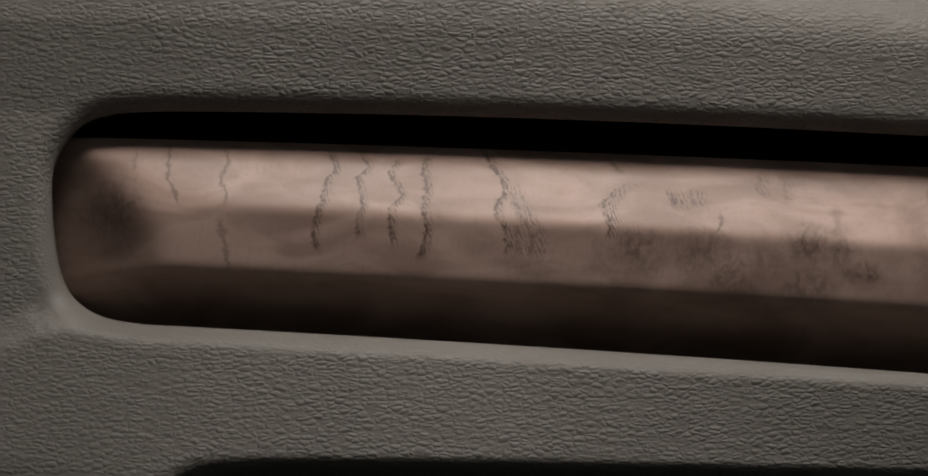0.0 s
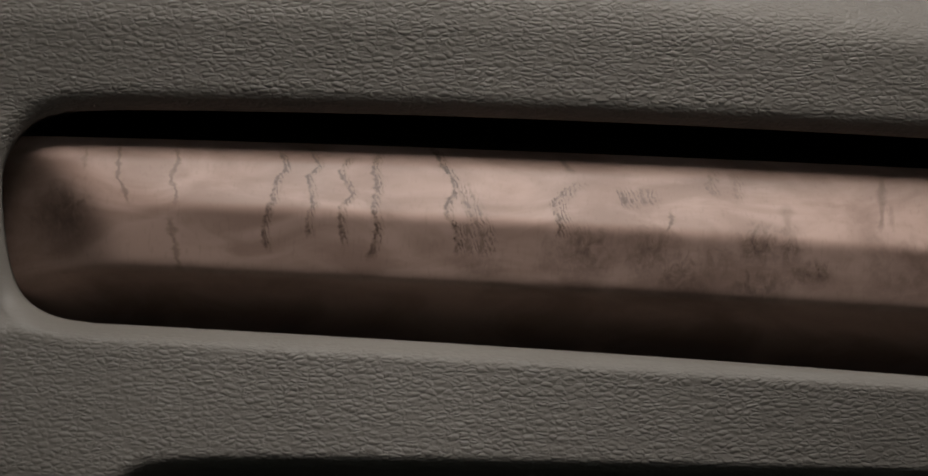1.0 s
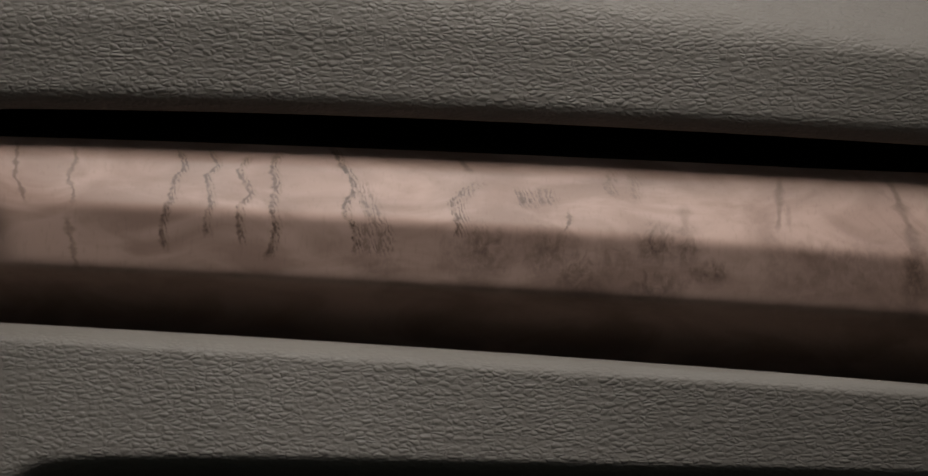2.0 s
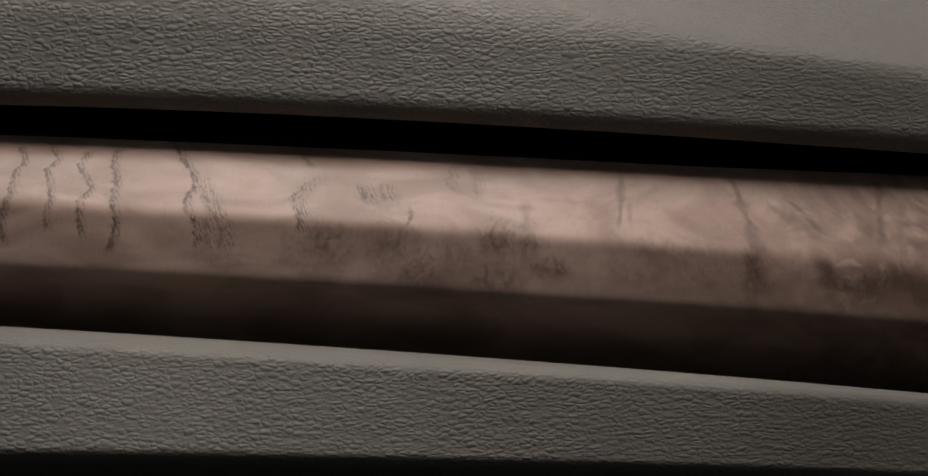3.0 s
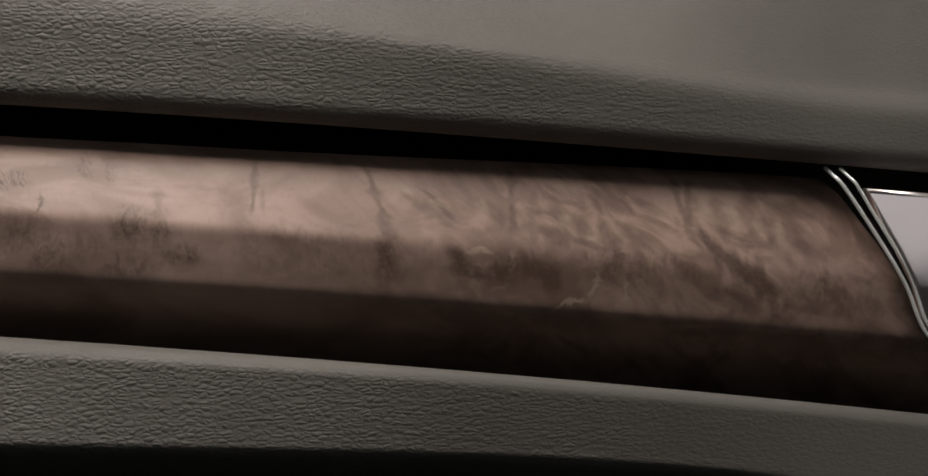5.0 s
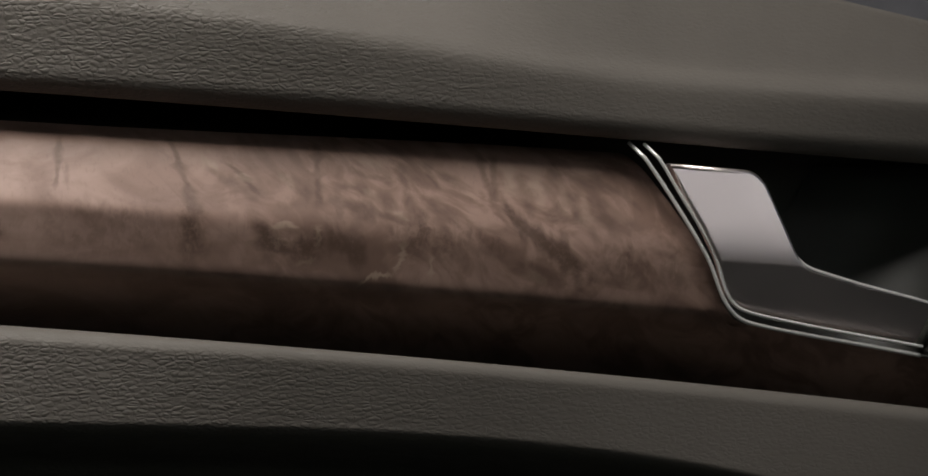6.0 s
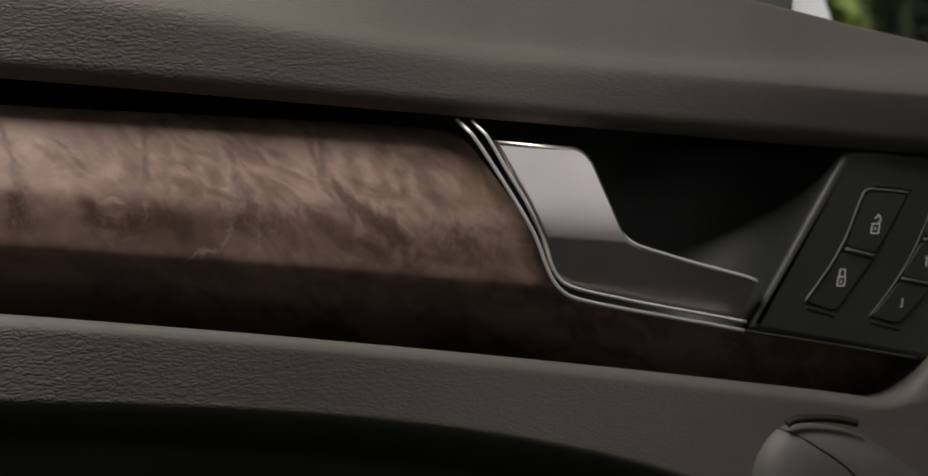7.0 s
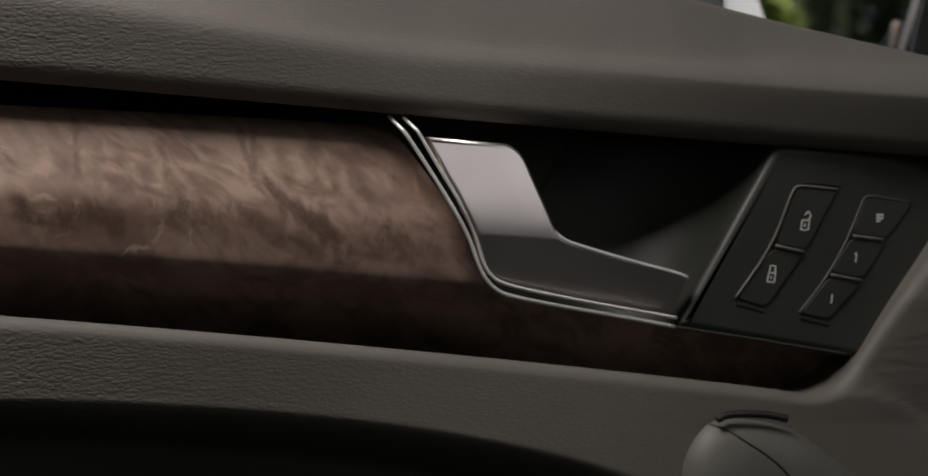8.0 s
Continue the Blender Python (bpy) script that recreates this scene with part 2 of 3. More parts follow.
def figure_e(v):
    v.line([(0.2845, 0.0334), (0.2890, 0.0268), (0.2959, 0.0201)], 0.0030, 0.85)
    v.line([(0.2892, 0.0280), (0.2916, 0.0235)], 0.0008, 0.6, 0.0050, pale=True)
    v.line([(0.2912, 0.0302), (0.2946, 0.0336)], 0.0008, 0.7, pale=True)
    v.blotch(0.2921, 0.0222, 0.0050, 0.0080, 0.6)
    v.line([(0.2923, 0.0502), (0.2994, 0.0448), (0.3057, 0.0420)], 0.0014, 0.35)
    v.line([(0.2927, 0.0508), (0.2992, 0.0457)], 0.0014, 0.4, pale=True)
    v.line([(0.2946, 0.0336), (0.2972, 0.0307)], 0.0008, 0.6, pale=True)
    v.line([(0.2991, 0.0181), (0.3063, 0.0199)], 0.0008, 0.4, pale=True)
    v.blotch(0.3016, 0.0228, 0.0060, 0.0060, 0.85)
    v.blotch(0.3042, 0.0244, 0.0060, 0.0055, 0.8)


def figure_f(v):
    v.line([(0.3066, 0.0320), (0.3065, 0.0236)], 0.0008, 0.5, pale=True)
    v.line([(0.3078, 0.0627), (0.3077, 0.0532), (0.3071, 0.0382)], 0.0014, 0.5)
    v.line([(0.3088, 0.0285), (0.3166, 0.0244), (0.3245, 0.0203)], 0.0024, 0.8)
    v.line([(0.3089, 0.0412), (0.3239, 0.0381), (0.3400, 0.0338)], 0.0020, 0.5)
    v.line([(0.3125, 0.0303), (0.3186, 0.0249), (0.3254, 0.0213)], 0.0026, 0.8)
    v.line([(0.3137, 0.0418), (0.3222, 0.0386), (0.3285, 0.0357)], 0.0014, 0.4)
    v.line([(0.3158, 0.0470), (0.3217, 0.0459), (0.3280, 0.0430)], 0.0014, 0.45)
    v.line([(0.3179, 0.0535), (0.3265, 0.0503), (0.3352, 0.0489)], 0.0012, 0.4)
    v.line([(0.3195, 0.0487), (0.3276, 0.0425), (0.3382, 0.0385)], 0.0016, 0.35)
    v.line([(0.3226, 0.0108), (0.3266, 0.0143), (0.3347, 0.0149)], 0.0008, 0.7, pale=True)


def figure_g(v):
    v.line([(0.3237, 0.0568), (0.3323, 0.0540)], 0.0016, 0.4, pale=True)
    v.line([(0.3238, 0.0453), (0.3291, 0.0433)], 0.0012, 0.4, pale=True)
    v.line([(0.3279, 0.0548), (0.3361, 0.0492)], 0.0014, 0.35)
    v.line([(0.3353, 0.0381), (0.3395, 0.0343)], 0.0012, 0.5, pale=True)
    v.line([(0.3385, 0.0270), (0.3380, 0.0210), (0.3353, 0.0158)], 0.0008, 0.6, pale=True)
    v.line([(0.3391, 0.0555), (0.3399, 0.0447), (0.3422, 0.0350)], 0.0014, 0.35)
    v.blotch(0.3420, 0.0271, 0.0060, 0.0060, 0.85)
    v.blotch(0.3447, 0.0280, 0.0050, 0.0080, 0.85)
    v.line([(0.3471, 0.0569), (0.3498, 0.0517), (0.3535, 0.0462)], 0.0012, 0.45)
    v.line([(0.3489, 0.0223), (0.3490, 0.0143)], 0.0007, 0.5, pale=True)


def figure_h(v):
    v.blotch(0.3532, 0.0247, 0.0050, 0.0060, 0.7)
    v.line([(0.3533, 0.0533), (0.3623, 0.0451)], 0.0012, 0.4)
    v.blotch(0.3564, 0.0255, 0.0060, 0.0080, 0.6)
    v.blotch(0.3638, 0.0269, 0.0080, 0.0050, 0.6)
    v.line([(0.3694, 0.0600), (0.3707, 0.0510), (0.3733, 0.0412)], 0.0014, 0.5)
    v.blotch(0.3730, 0.0248, 0.0060, 0.0060, 0.6)
    v.line([(0.3752, 0.0603), (0.3743, 0.0506), (0.3723, 0.0408)], 0.0014, 0.5)
    v.line([(0.3760, 0.0416), (0.3822, 0.0340), (0.3930, 0.0265), (0.4068, 0.0180)], 0.0030, 0.85)
    v.line([(0.3800, 0.0568), (0.3804, 0.0436)], 0.0022, 0.35, pale=True)
    v.line([(0.3820, 0.0218), (0.3939, 0.0114)], 0.0026, 0.5)


def figure_i(v):
    v.line([(0.3843, 0.0536), (0.3860, 0.0448), (0.3872, 0.0350)], 0.0022, 0.4)
    v.line([(0.3868, 0.0176), (0.3918, 0.0122)], 0.0016, 0.4, pale=True)
    v.line([(0.3902, 0.0527), (0.3914, 0.0395)], 0.0022, 0.35, pale=True)
    v.line([(0.3941, 0.0510), (0.3964, 0.0429), (0.3972, 0.0342)], 0.0022, 0.4)
    v.line([(0.3960, 0.0551), (0.4117, 0.0500), (0.4248, 0.0426)], 0.0012, 0.3)
    v.line([(0.3996, 0.0508), (0.4013, 0.0376)], 0.0020, 0.3, pale=True)
    v.line([(0.4025, 0.0475), (0.4049, 0.0409), (0.4055, 0.0333)], 0.0020, 0.4)
    v.line([(0.4026, 0.0205), (0.4058, 0.0136), (0.4058, 0.0081)], 0.0020, 0.6)
    v.line([(0.4077, 0.0466), (0.4086, 0.0344)], 0.0018, 0.3, pale=True)
    v.line([(0.4096, 0.0180), (0.4128, 0.0126)], 0.0020, 0.5)


def figure_j(v):
    v.line([(0.4097, 0.0528), (0.4209, 0.0480), (0.4318, 0.0401)], 0.0016, 0.4)
    v.line([(0.4133, 0.0445), (0.4169, 0.0357), (0.4186, 0.0281)], 0.0022, 0.35)
    v.blotch(0.4223, 0.0183, 0.0090, 0.0080, 0.7)
    v.blotch(0.4425, 0.0164, 0.0060, 0.0120, 0.6)


FIGURE = (figure_a, figure_b, figure_c, figure_d, figure_e, figure_f, figure_g, figure_h, figure_i, figure_j)


def wood_material(start, end):
    """The veneer, with the figure that lies between two places along the strip."""
    n = Nodes("lacquered_burl_veneer")
    v = Veneer(n, start, end)
    right = n.span(v.x, 0.17, 0.34)
    lean = n.mapped((1.0, 0.4, 1.0), (0, radians(-33), 0))
    flow = n.noise(n.mapped((0.48, 0.4, 1.0), vector=lean), 78.0, 3.0, 0.5, 1.8)
    swirl = n.noise(n.mapped((0.55, 0.4, 1.0), vector=lean), 52.0, 3.0, 0.5, 1.2)
    cloud = n.noise(n.mapped((1.0, 0.4, 2.6), (0, radians(-8), 0)), 24.0, 4.0, 0.55, 0.8)
    pore = n.noise(n.mapped((1.0, 1.0, 0.12)), 900.0, 2.0)
    light = n.mix(n.span(cloud, 0.34, 0.66), (0.285, 0.187, 0.153), (0.440, 0.302, 0.255))
    mid = n.mix(n.span(flow, 0.36, 0.62), (0.190, 0.119, 0.093), (0.330, 0.219, 0.178))
    mid = n.mix(n.span(swirl, 0.30, 0.52, 0.60, 0.0), mid, (0.115, 0.070, 0.053))
    mid = n.mix(n.span(swirl, 0.58, 0.72, 0.0, 0.4), mid, (0.37, 0.26, 0.205))
    col = n.mix(n.math("MULTIPLY", right, 0.9), light, mid)
    for draw in FIGURE:
        draw(v)
    col = n.mix(n.math("MULTIPLY", v.pale, 0.8), col, (0.45, 0.34, 0.265))
    broken = n.span(n.noise(n.coord, 420.0, 3.0, 0.7), 0.34, 0.56, 0.72, 1.0)
    col = n.mix(n.math("MULTIPLY", n.math("MULTIPLY", v.dark, broken), 0.97), col, (0.078, 0.047, 0.034))
    col = n.mix(n.span(pore, 0.55, 0.75, 0.0, 0.15), col, (0.12, 0.078, 0.060))
    wavy = n.noise(n.coord, 60.0, 2.0)
    rough = n.span(n.noise(n.coord, 45.0, 3.0), 0.3, 0.7, 0.46, 0.56)
    return n.done(base_color=col, roughness=rough, specular_ior_level=0.3, coat_weight=0.12, coat_roughness=0.3,
                  normal=n.bump(wavy, 0.04, 0.002))


def plastic_material(name, colour, rough, grain=1500.0, strength=0.25):
    n = Nodes(name)
    fine = n.noise(n.coord, grain, 3.0, 0.6)
    tone = n.noise(n.coord, 30.0, 3.0)
    dark = tuple(c * 0.8 for c in colour)
    col = n.mix(n.span(tone, 0.3, 0.7), dark, colour)
    return n.done(base_color=col, roughness=n.span(fine, 0.3, 0.7, rough - 0.05, rough + 0.07), normal=n.bump(fine, strength, 0.0002))


def metal_material(name, colour, rough, brushed, metal=1.0):
    n = Nodes(name)
    lines = n.noise(n.mapped((1.0, 1.0, 0.02), (0, radians(-28), 0)), 2600.0, 3.0, 0.6)
    smear = n.noise(n.coord, 55.0, 3.0)
    r = n.math("ADD", n.span(lines, 0.2, 0.8, rough - 0.015, rough + 0.02), n.span(smear, 0.3, 0.7, -0.015, 0.02))
    return n.done(base_color=colour, metallic=metal, roughness=r, normal=n.bump(lines, brushed, 0.0001))


LEATHER = leather_material()
STRETCHES = (-0.10, 0.05, 0.12, 0.21, 0.29, 0.325, 0.37, 0.65)
WOOD = [wood_material(a, b) for a, b in zip(STRETCHES, STRETCHES[1:])]
BLACK = plastic_material("black_plastic", (0.020, 0.020, 0.018), 0.5)
RECESS = plastic_material("dark_recess_plastic", (0.080, 0.078, 0.070), 0.6)
GREY = plastic_material("grey_soft_plastic", (0.125, 0.118, 0.106), 0.5)
TRIM_WHITE = plastic_material("printed_symbol_white", (0.75, 0.74, 0.70), 0.5)
ALUMINIUM = metal_material("brushed_aluminium", (0.93, 0.835, 0.815), 0.35, 0.12)
CHROME = metal_material("satin_chrome", (0.80, 0.79, 0.77), 0.30, 0.02, 0.4)
SATIN = plastic_material("satin_dark_plastic", (0.035, 0.036, 0.031), 0.45)
EDGE = plastic_material("grey_edge_highlight", (0.085, 0.081, 0.076), 0.5)
BRIGHT = plastic_material("light_grey_plastic", (0.36, 0.32, 0.31), 0.5)
LINING = plastic_material("cabin_lining", (0.080, 0.087, 0.078), 0.8, 800.0, 0.4)
CARPET = plastic_material("dark_carpet", (0.027, 0.031, 0.028), 0.95, 600.0, 0.8)
PAINT = plastic_material("white_car_paint", (0.78, 0.78, 0.79), 0.3, 900.0, 0.05)
FOOT = plastic_material("brown_grey_plastic", (0.30, 0.225, 0.18), 0.6)
RUBBER = plastic_material("blue_grey_rubber", (0.15, 0.15, 0.165), 0.6)
BARK = plastic_material("brown_bark", (0.16, 0.11, 0.08), 0.85, 120.0, 0.9)


def leaf_material(name, dark, pale):
    n = Nodes(name)
    info = n.tree.nodes.new("ShaderNodeNewGeometry").outputs["Random Per Island"]
    col = n.mix(info, dark, pale)
    return n.done(base_color=col, roughness=0.55)


def grass_material():
    n = Nodes("grass_ground")
    a = n.noise(n.coord, 3.0, 5.0, 0.6)
    b = n.noise(n.coord, 60.0, 4.0, 0.7)
    col = n.mix(n.span(a, 0.35, 0.65), (0.045, 0.060, 0.020), (0.085, 0.095, 0.035))
    return n.done(base_color=col, roughness=0.9, normal=n.bump(b, 0.6, 0.03))


def tinted_glass():
    n = Nodes("dark_tinted_glass")
    return n.done(base_color=(0.10, 0.11, 0.11), roughness=0.02, transmission_weight=1.0, ior=1.45)


LEAVES = leaf_material("green_leaves", (0.010, 0.014, 0.004), (0.055, 0.062, 0.012))
YOUNG = leaf_material("yellow_green_leaves", (0.08, 0.11, 0.015), (0.20, 0.24, 0.035))
GRASS, TINTED = grass_material(), tinted_glass()


# ---- building helpers ----
def link(name, bm, material, parent=None, label="", smooth=True):
    me = bpy.data.meshes.new(name)
    bmesh.ops.recalc_face_normals(bm, faces=bm.faces[:])
    for face in bm.faces:
        face.smooth = smooth is True or (smooth == "edges" and abs(face.normal.y) < 0.995)
    bm.to_mesh(me)
    bm.free()
    me.materials.append(material)
    ob = new(name, me)
    ob.parent = parent
    return tagged(ob, label)


def part(name, bm, material, parent, label="", smooth=True):
    return link(name, bm, material, parent, label, smooth)


def lattice(bm, rows, closed=False):
    """Quads between rows of points of equal length; closed joins each row's end to its start."""
    verts = [[bm.verts.new(p) for p in row] for row in rows]
    for a, b in zip(verts, verts[1:]):
        m = len(a)
        for i in range(m if closed else m - 1):
            j = (i + 1) % m
            bm.faces.new((a[i], a[j], b[j], b[i]))
    return verts


def box(bm, x0, x1, y0, y1, z0, z1):
    bmesh.ops.create_cube(bm, size=1.0, matrix=Matrix.LocRotScale(((x0 + x1) / 2, (y0 + y1) / 2, (z0 + z1) / 2), None, (x1 - x0, y1 - y0, z1 - z0)))


def smoothed(points, rounds=3, closed=False):
    """Corner cutting on a line of 2D or 3D points."""
    p = [np.array(q, float) for q in points]
    for _ in range(rounds):
        q = [] if closed else [p[0]]
        for a, b in zip(p, p[1:] + (p[:1] if closed else [])):
            q += [0.75 * a + 0.25 * b, 0.25 * a + 0.75 * b]
        p = q if closed else q + [p[-1]]
    return p


def spaced(points, count, closed=False):
    p = np.array(list(points) + ([points[0]] if closed else []))
    s = np.r_[0, np.cumsum(np.linalg.norm(np.diff(p, axis=0), axis=1))]
    at = np.linspace(0, s[-1], count + (1 if closed else 0))[: count]
    return np.stack([np.interp(at, s, p[:, k]) for k in range(p.shape[1])], 1)


def inset(points, d):
    """A closed 2D line moved to its left by d."""
    p = np.array(points)
    t = np.roll(p, -1, 0) - np.roll(p, 1, 0)
    t /= np.linalg.norm(t, axis=1)[:, None] + 1e-12
    return p + d * np.stack([-t[:, 1], t[:, 0]], 1)


def tube(bm, points, radius, n=8, flat=1.0):
    p = [Vector(q) for q in points]
    rows = []
    for i, q in enumerate(p):
        t = (p[min(i + 1, len(p) - 1)] - p[max(i - 1, 0)]).normalized()
        side = t.cross(Vector((0, 1, 0))).normalized()
        up = side.cross(t)
        rows.append([q + radius * (math.cos(a) * side + flat * math.sin(a) * up) for a in (2 * math.pi * k / n for k in range(n))])
    verts = lattice(bm, rows, closed=True)
    bm.faces.new(verts[0])
    bm.faces.new(list(reversed(verts[-1])))


def slab(bm, outline, front, depth, bevel=0.0006, cuts=()):
    """A plate with a rounded front edge. outline: counter-clockwise (x, z); front(x, z): its y; cuts: lines ((x, z), (x, z)) where it may bend."""
    out = np.array(outline)
    steps = [(bevel * (1 - math.sin(radians(a))), bevel * (1 - math.cos(radians(a)))) for a in (0, 8, 25, 45, 65, 90)] + [(0.0, depth)]
    steps.insert(0, (bevel + 0.0006, 0.0))
    rings = []
    for d, back in steps:
        q = inset(out, d) if d else out
        rings.append([bm.verts.new((x, front(x, z) + back, z)) for x, z in q])
    for a, b in zip(rings, rings[1:]):
        for i in range(len(a)):
            j = (i + 1) % len(a)
            bm.faces.new((a[i], a[j], b[j], b[i]))
    edges = [bm.edges.get((rings[0][i], rings[0][(i + 1) % len(out)])) for i in range(len(out))]
    made = bmesh.ops.triangle_fill(bm, edges=edges, use_beauty=True, use_dissolve=False)
    if cuts:
        for (ax, az), (bx, bz) in cuts:
            faces = [f for f in bm.faces]
            geom = faces + list({e for f in faces for e in f.edges}) + list({v for f in faces for v in f.verts})
            bmesh.ops.bisect_plane(bm, geom=geom, plane_co=(ax, 0, az), plane_no=Vector((bx - ax, 0, bz - az)).cross(Vector((0, 1, 0))).normalized())
    return rings


def smoothstep(a, b, v):
    t = min(1.0, max(0.0, (v - a) / (b - a)))
    return t * t * (3 - 2 * t)


def softmax(values, k):
    m = max(values)
    return m + k * math.log(sum(math.exp((v - m) / k) for v in values))


# ---- the lines of the door, as heights over the length ----
Y = 0.889                       # the face of the wood strip


def z_lip(x):                   # lower edge of the upper padding
    return ((0.095497 * x - 0.12157) * x + 0.0043142) * x + 0.079400


def z_wood_top(x):
    return ((0.028875 * x - 0.043287) * x - 0.0095279) * x + 0.068073


def z_ridge(x):                 # upper edge of the strip's middle facet
    return ((0.10188 * x - 0.07937) * x - 0.02896) * x + 0.045899


def z_keel(x):                  # lower edge of the strip's middle facet
    return ((-0.021057 * x - 0.027661) * x - 0.03112) * x + 0.023477


def z_low(x):                   # top edge of the lower padding
    return ((-0.02133 * x - 0.038009) * x - 0.040428) * x + 0.004481


def z_pull(x):                  # lower edge of the lower padding, over the pull recess
    end = 0.008 * smoothstep(-0.036, -0.056, x)
    x = min(max(x, -0.04), 0.53)
    return -end + (((-1.4827 * x + 0.98017) * x - 0.25539) * x + 0.015019) * x - 0.040043


def z_crest(x):                 # where the upper padding turns to the window
    return z_lip(x) + 0.0225 + 0.0225 * smoothstep(0.45, 0.05, x) + 0.0028 * smoothstep(0.42, 0.60, x)


def z_sill(x):                  # outer edge under the window
    return min(0.1133 - 0.190 * (x - 0.56), 0.150 - 0.02 * x)


# ---- the car door ----
car_door = tagged(new("car_door"), "grey leather car door with burl wood strip and metal handle", "car door")

LEFT_END = [(-0.0653, 0.0780), (-0.0753, 0.0754), (-0.0822, 0.0695), (-0.0868, 0.0611), (-0.0876, 0.0534), (-0.0868, 0.0395), (-0.0850, 0.0273),
            (-0.0820, 0.0187), (-0.0774, 0.0132), (-0.0709, 0.0093), (-0.0638, 0.0076)]
RIGHT_END = [(0.5891, -0.0370), (0.6016, -0.0386), (0.6119, -0.0358), (0.6192, -0.0297), (0.6239, -0.0224), (0.6366, -0.0022), (0.6536, 0.0209), (0.6650, 0.0400), (0.6670, 0.0520)]


def opening():
    """The outline of the opening in the padding, counter-clockwise from the lower left, with the side that each point belongs to."""
    low = [(x, z_low(x), "low") for x in np.linspace(-0.055, 0.576, 170)]
    right = [(x, z, "right") for x, z in spaced(smoothed(RIGHT_END, 2), 120)]
    top = [(x, z_lip(x), "top") for x in np.linspace(0.652, -0.050, 170)]
    left = [(x, z, "left") for x, z in spaced(smoothed(LEFT_END, 2), 120)]
    return low + right + top + left


def leather_panel():
    pts = opening()
    line = np.array([(x, z) for x, z, _ in pts])
    counts = {"left": 0, "right": 0}
    mids, outs = [], []
    for x, z, side in pts:
        if side == "low":
            mids.append((x, z_pull(x) + 0.0045))
            outs.append((x, -0.135))
        elif side == "top":
            mids.append((x, z_crest(x)))
            outs.append((x, z_sill(x)))
        else:
            k = counts[side] / 119
            counts[side] += 1
            if side == "left":
                mids.append((-0.055 - 0.12 * math.sin(math.pi * k), z_crest(-0.05) + (z_pull(-0.05) + 0.001 - z_crest(-0.05)) * k))
                outs.append((-0.055 - 0.30 * math.sin(math.pi * k), z_sill(-0.05) + (-0.135 - z_sill(-0.05)) * k))
            else:
                mids.append((0.59 + 0.15 * math.sin(math.pi * k) + 0.07 * k, -0.075 + (z_crest(0.66) + 0.075) * k))
                outs.append((0.59 + 0.42 * math.sin(math.pi * k) + 0.07 * k, -0.135 + (z_sill(0.66) + 0.135) * k))
    mids, outs = np.array(mids), np.array(outs)

    def face(x, z):
        y = Y + 0.001
        # the lower padding swells towards the cabin, the upper one leans in at its rear end
        if z < 0.035:
            near = line[np.argmin((line[:, 0] - x) ** 2 + (line[:, 1] - z) ** 2)]
            away = math.hypot(near[0] - x, near[1] - z) + 1e-6
            ahead = smoothstep(0.03, 0.34, x)
            down = min(0.05, max(0.0, near[1] - z)) * smoothstep(0.45, 1.0, (near[1] - z) / away)
            roll = 0.0062 - 0.0015 * ahead
            band = min(down, roll) - 0.5 * max(0.0, min(down, roll) - roll + 0.0015) ** 2 / 0.0015
            y -= (1.10 - 0.60 * ahead) * band + (0.13 - 0.30 * ahead + 0.16 * smoothstep(0.36, 0.50, x)) * down
        y -= (0.30 * smoothstep(0.40, 0.58, x) + 0.20 * smoothstep(0.54, 0.66, x)) * min(0.0225, max(0.0, z - z_lip(x)))
        y -= (0.10 * smoothstep(0.46, 0.34, x) + 0.10 * smoothstep(0.18, 0.30, x) * smoothstep(0.46, 0.36, x) + 0.05 * smoothstep(0.12, -0.08, x)) * min(0.03, max(0.0, z - z_lip(x)))
        y -= 0.25 * smoothstep(0.57, 0.70, x) * min(0.05, max(0.0, z + 0.05))
        over = z - z_crest(x)
        k = 0.0019 + 0.0010 * smoothstep(0.36, 0.15, x)
        y += softmax((0.0, 0.95 * over), k) - k * math.log(2)
        y -= 0.7 * smoothstep(0.26, 0.44, x) * max(0.0, over - 0.005 - 0.05 * max(0.0, x - 0.55)) ** 2 / (0.003 + max(0.0, over - 0.005))
        return y

    rows = []
    soft = np.array([0.0050 if side == "right" else 0.0026 if side == "low" else 0.0080 for _, _, side in pts])
    soft = np.convolve(np.r_[soft[-20:], soft, soft[:20]], np.ones(41) / 41, "valid")[:, None]
    under = np.array([0.012 if side == "top" else 0.002 for _, _, side in pts])
    under = np.convolve(np.r_[under[-20:], under, under[:20]], np.ones(41) / 41, "valid")[:, None]
    for back, rise in ((0.075, 1.0), (0.020, 0.7)):
        rows.append([(x, Y + 0.001 + back, z) for x, z in inset(line, -under * rise)])
    for a in (14, 22, 32, 42, 52, 61, 70, 80, 90):
        q = inset(line, -soft * (math.cos(radians(14)) - math.cos(radians(a))))
        rows.append([(x, face(x, z) + r * (1 - math.sin(radians(a))), z) for (x, z), r in zip(q, soft[:, 0])])
    edge = inset(line, -soft * math.cos(radians(14)))
    for k in np.linspace(0, 1, 26)[1:]:
        rows.append([(x, face(x, z), z) for x, z in edge + (mids - edge) * k])
    for k in np.linspace(0, 1, 30)[1:]:
        row = []
        for (x, z), m in zip(mids + (outs - mids) * k ** 1.6, mids):
            y = face(x, z)
            if m[1] < 0:
                w = smoothstep(-0.060, -0.014, x) * (1 - smoothstep(0.50, 0.545, x))
                drop = m[1] - z
                y += w * (0.016 * smoothstep(0.0, 0.016, drop) + 0.050 * smoothstep(0.004, 0.022, drop))
            row.append((x, y, z))
        rows.append(row)
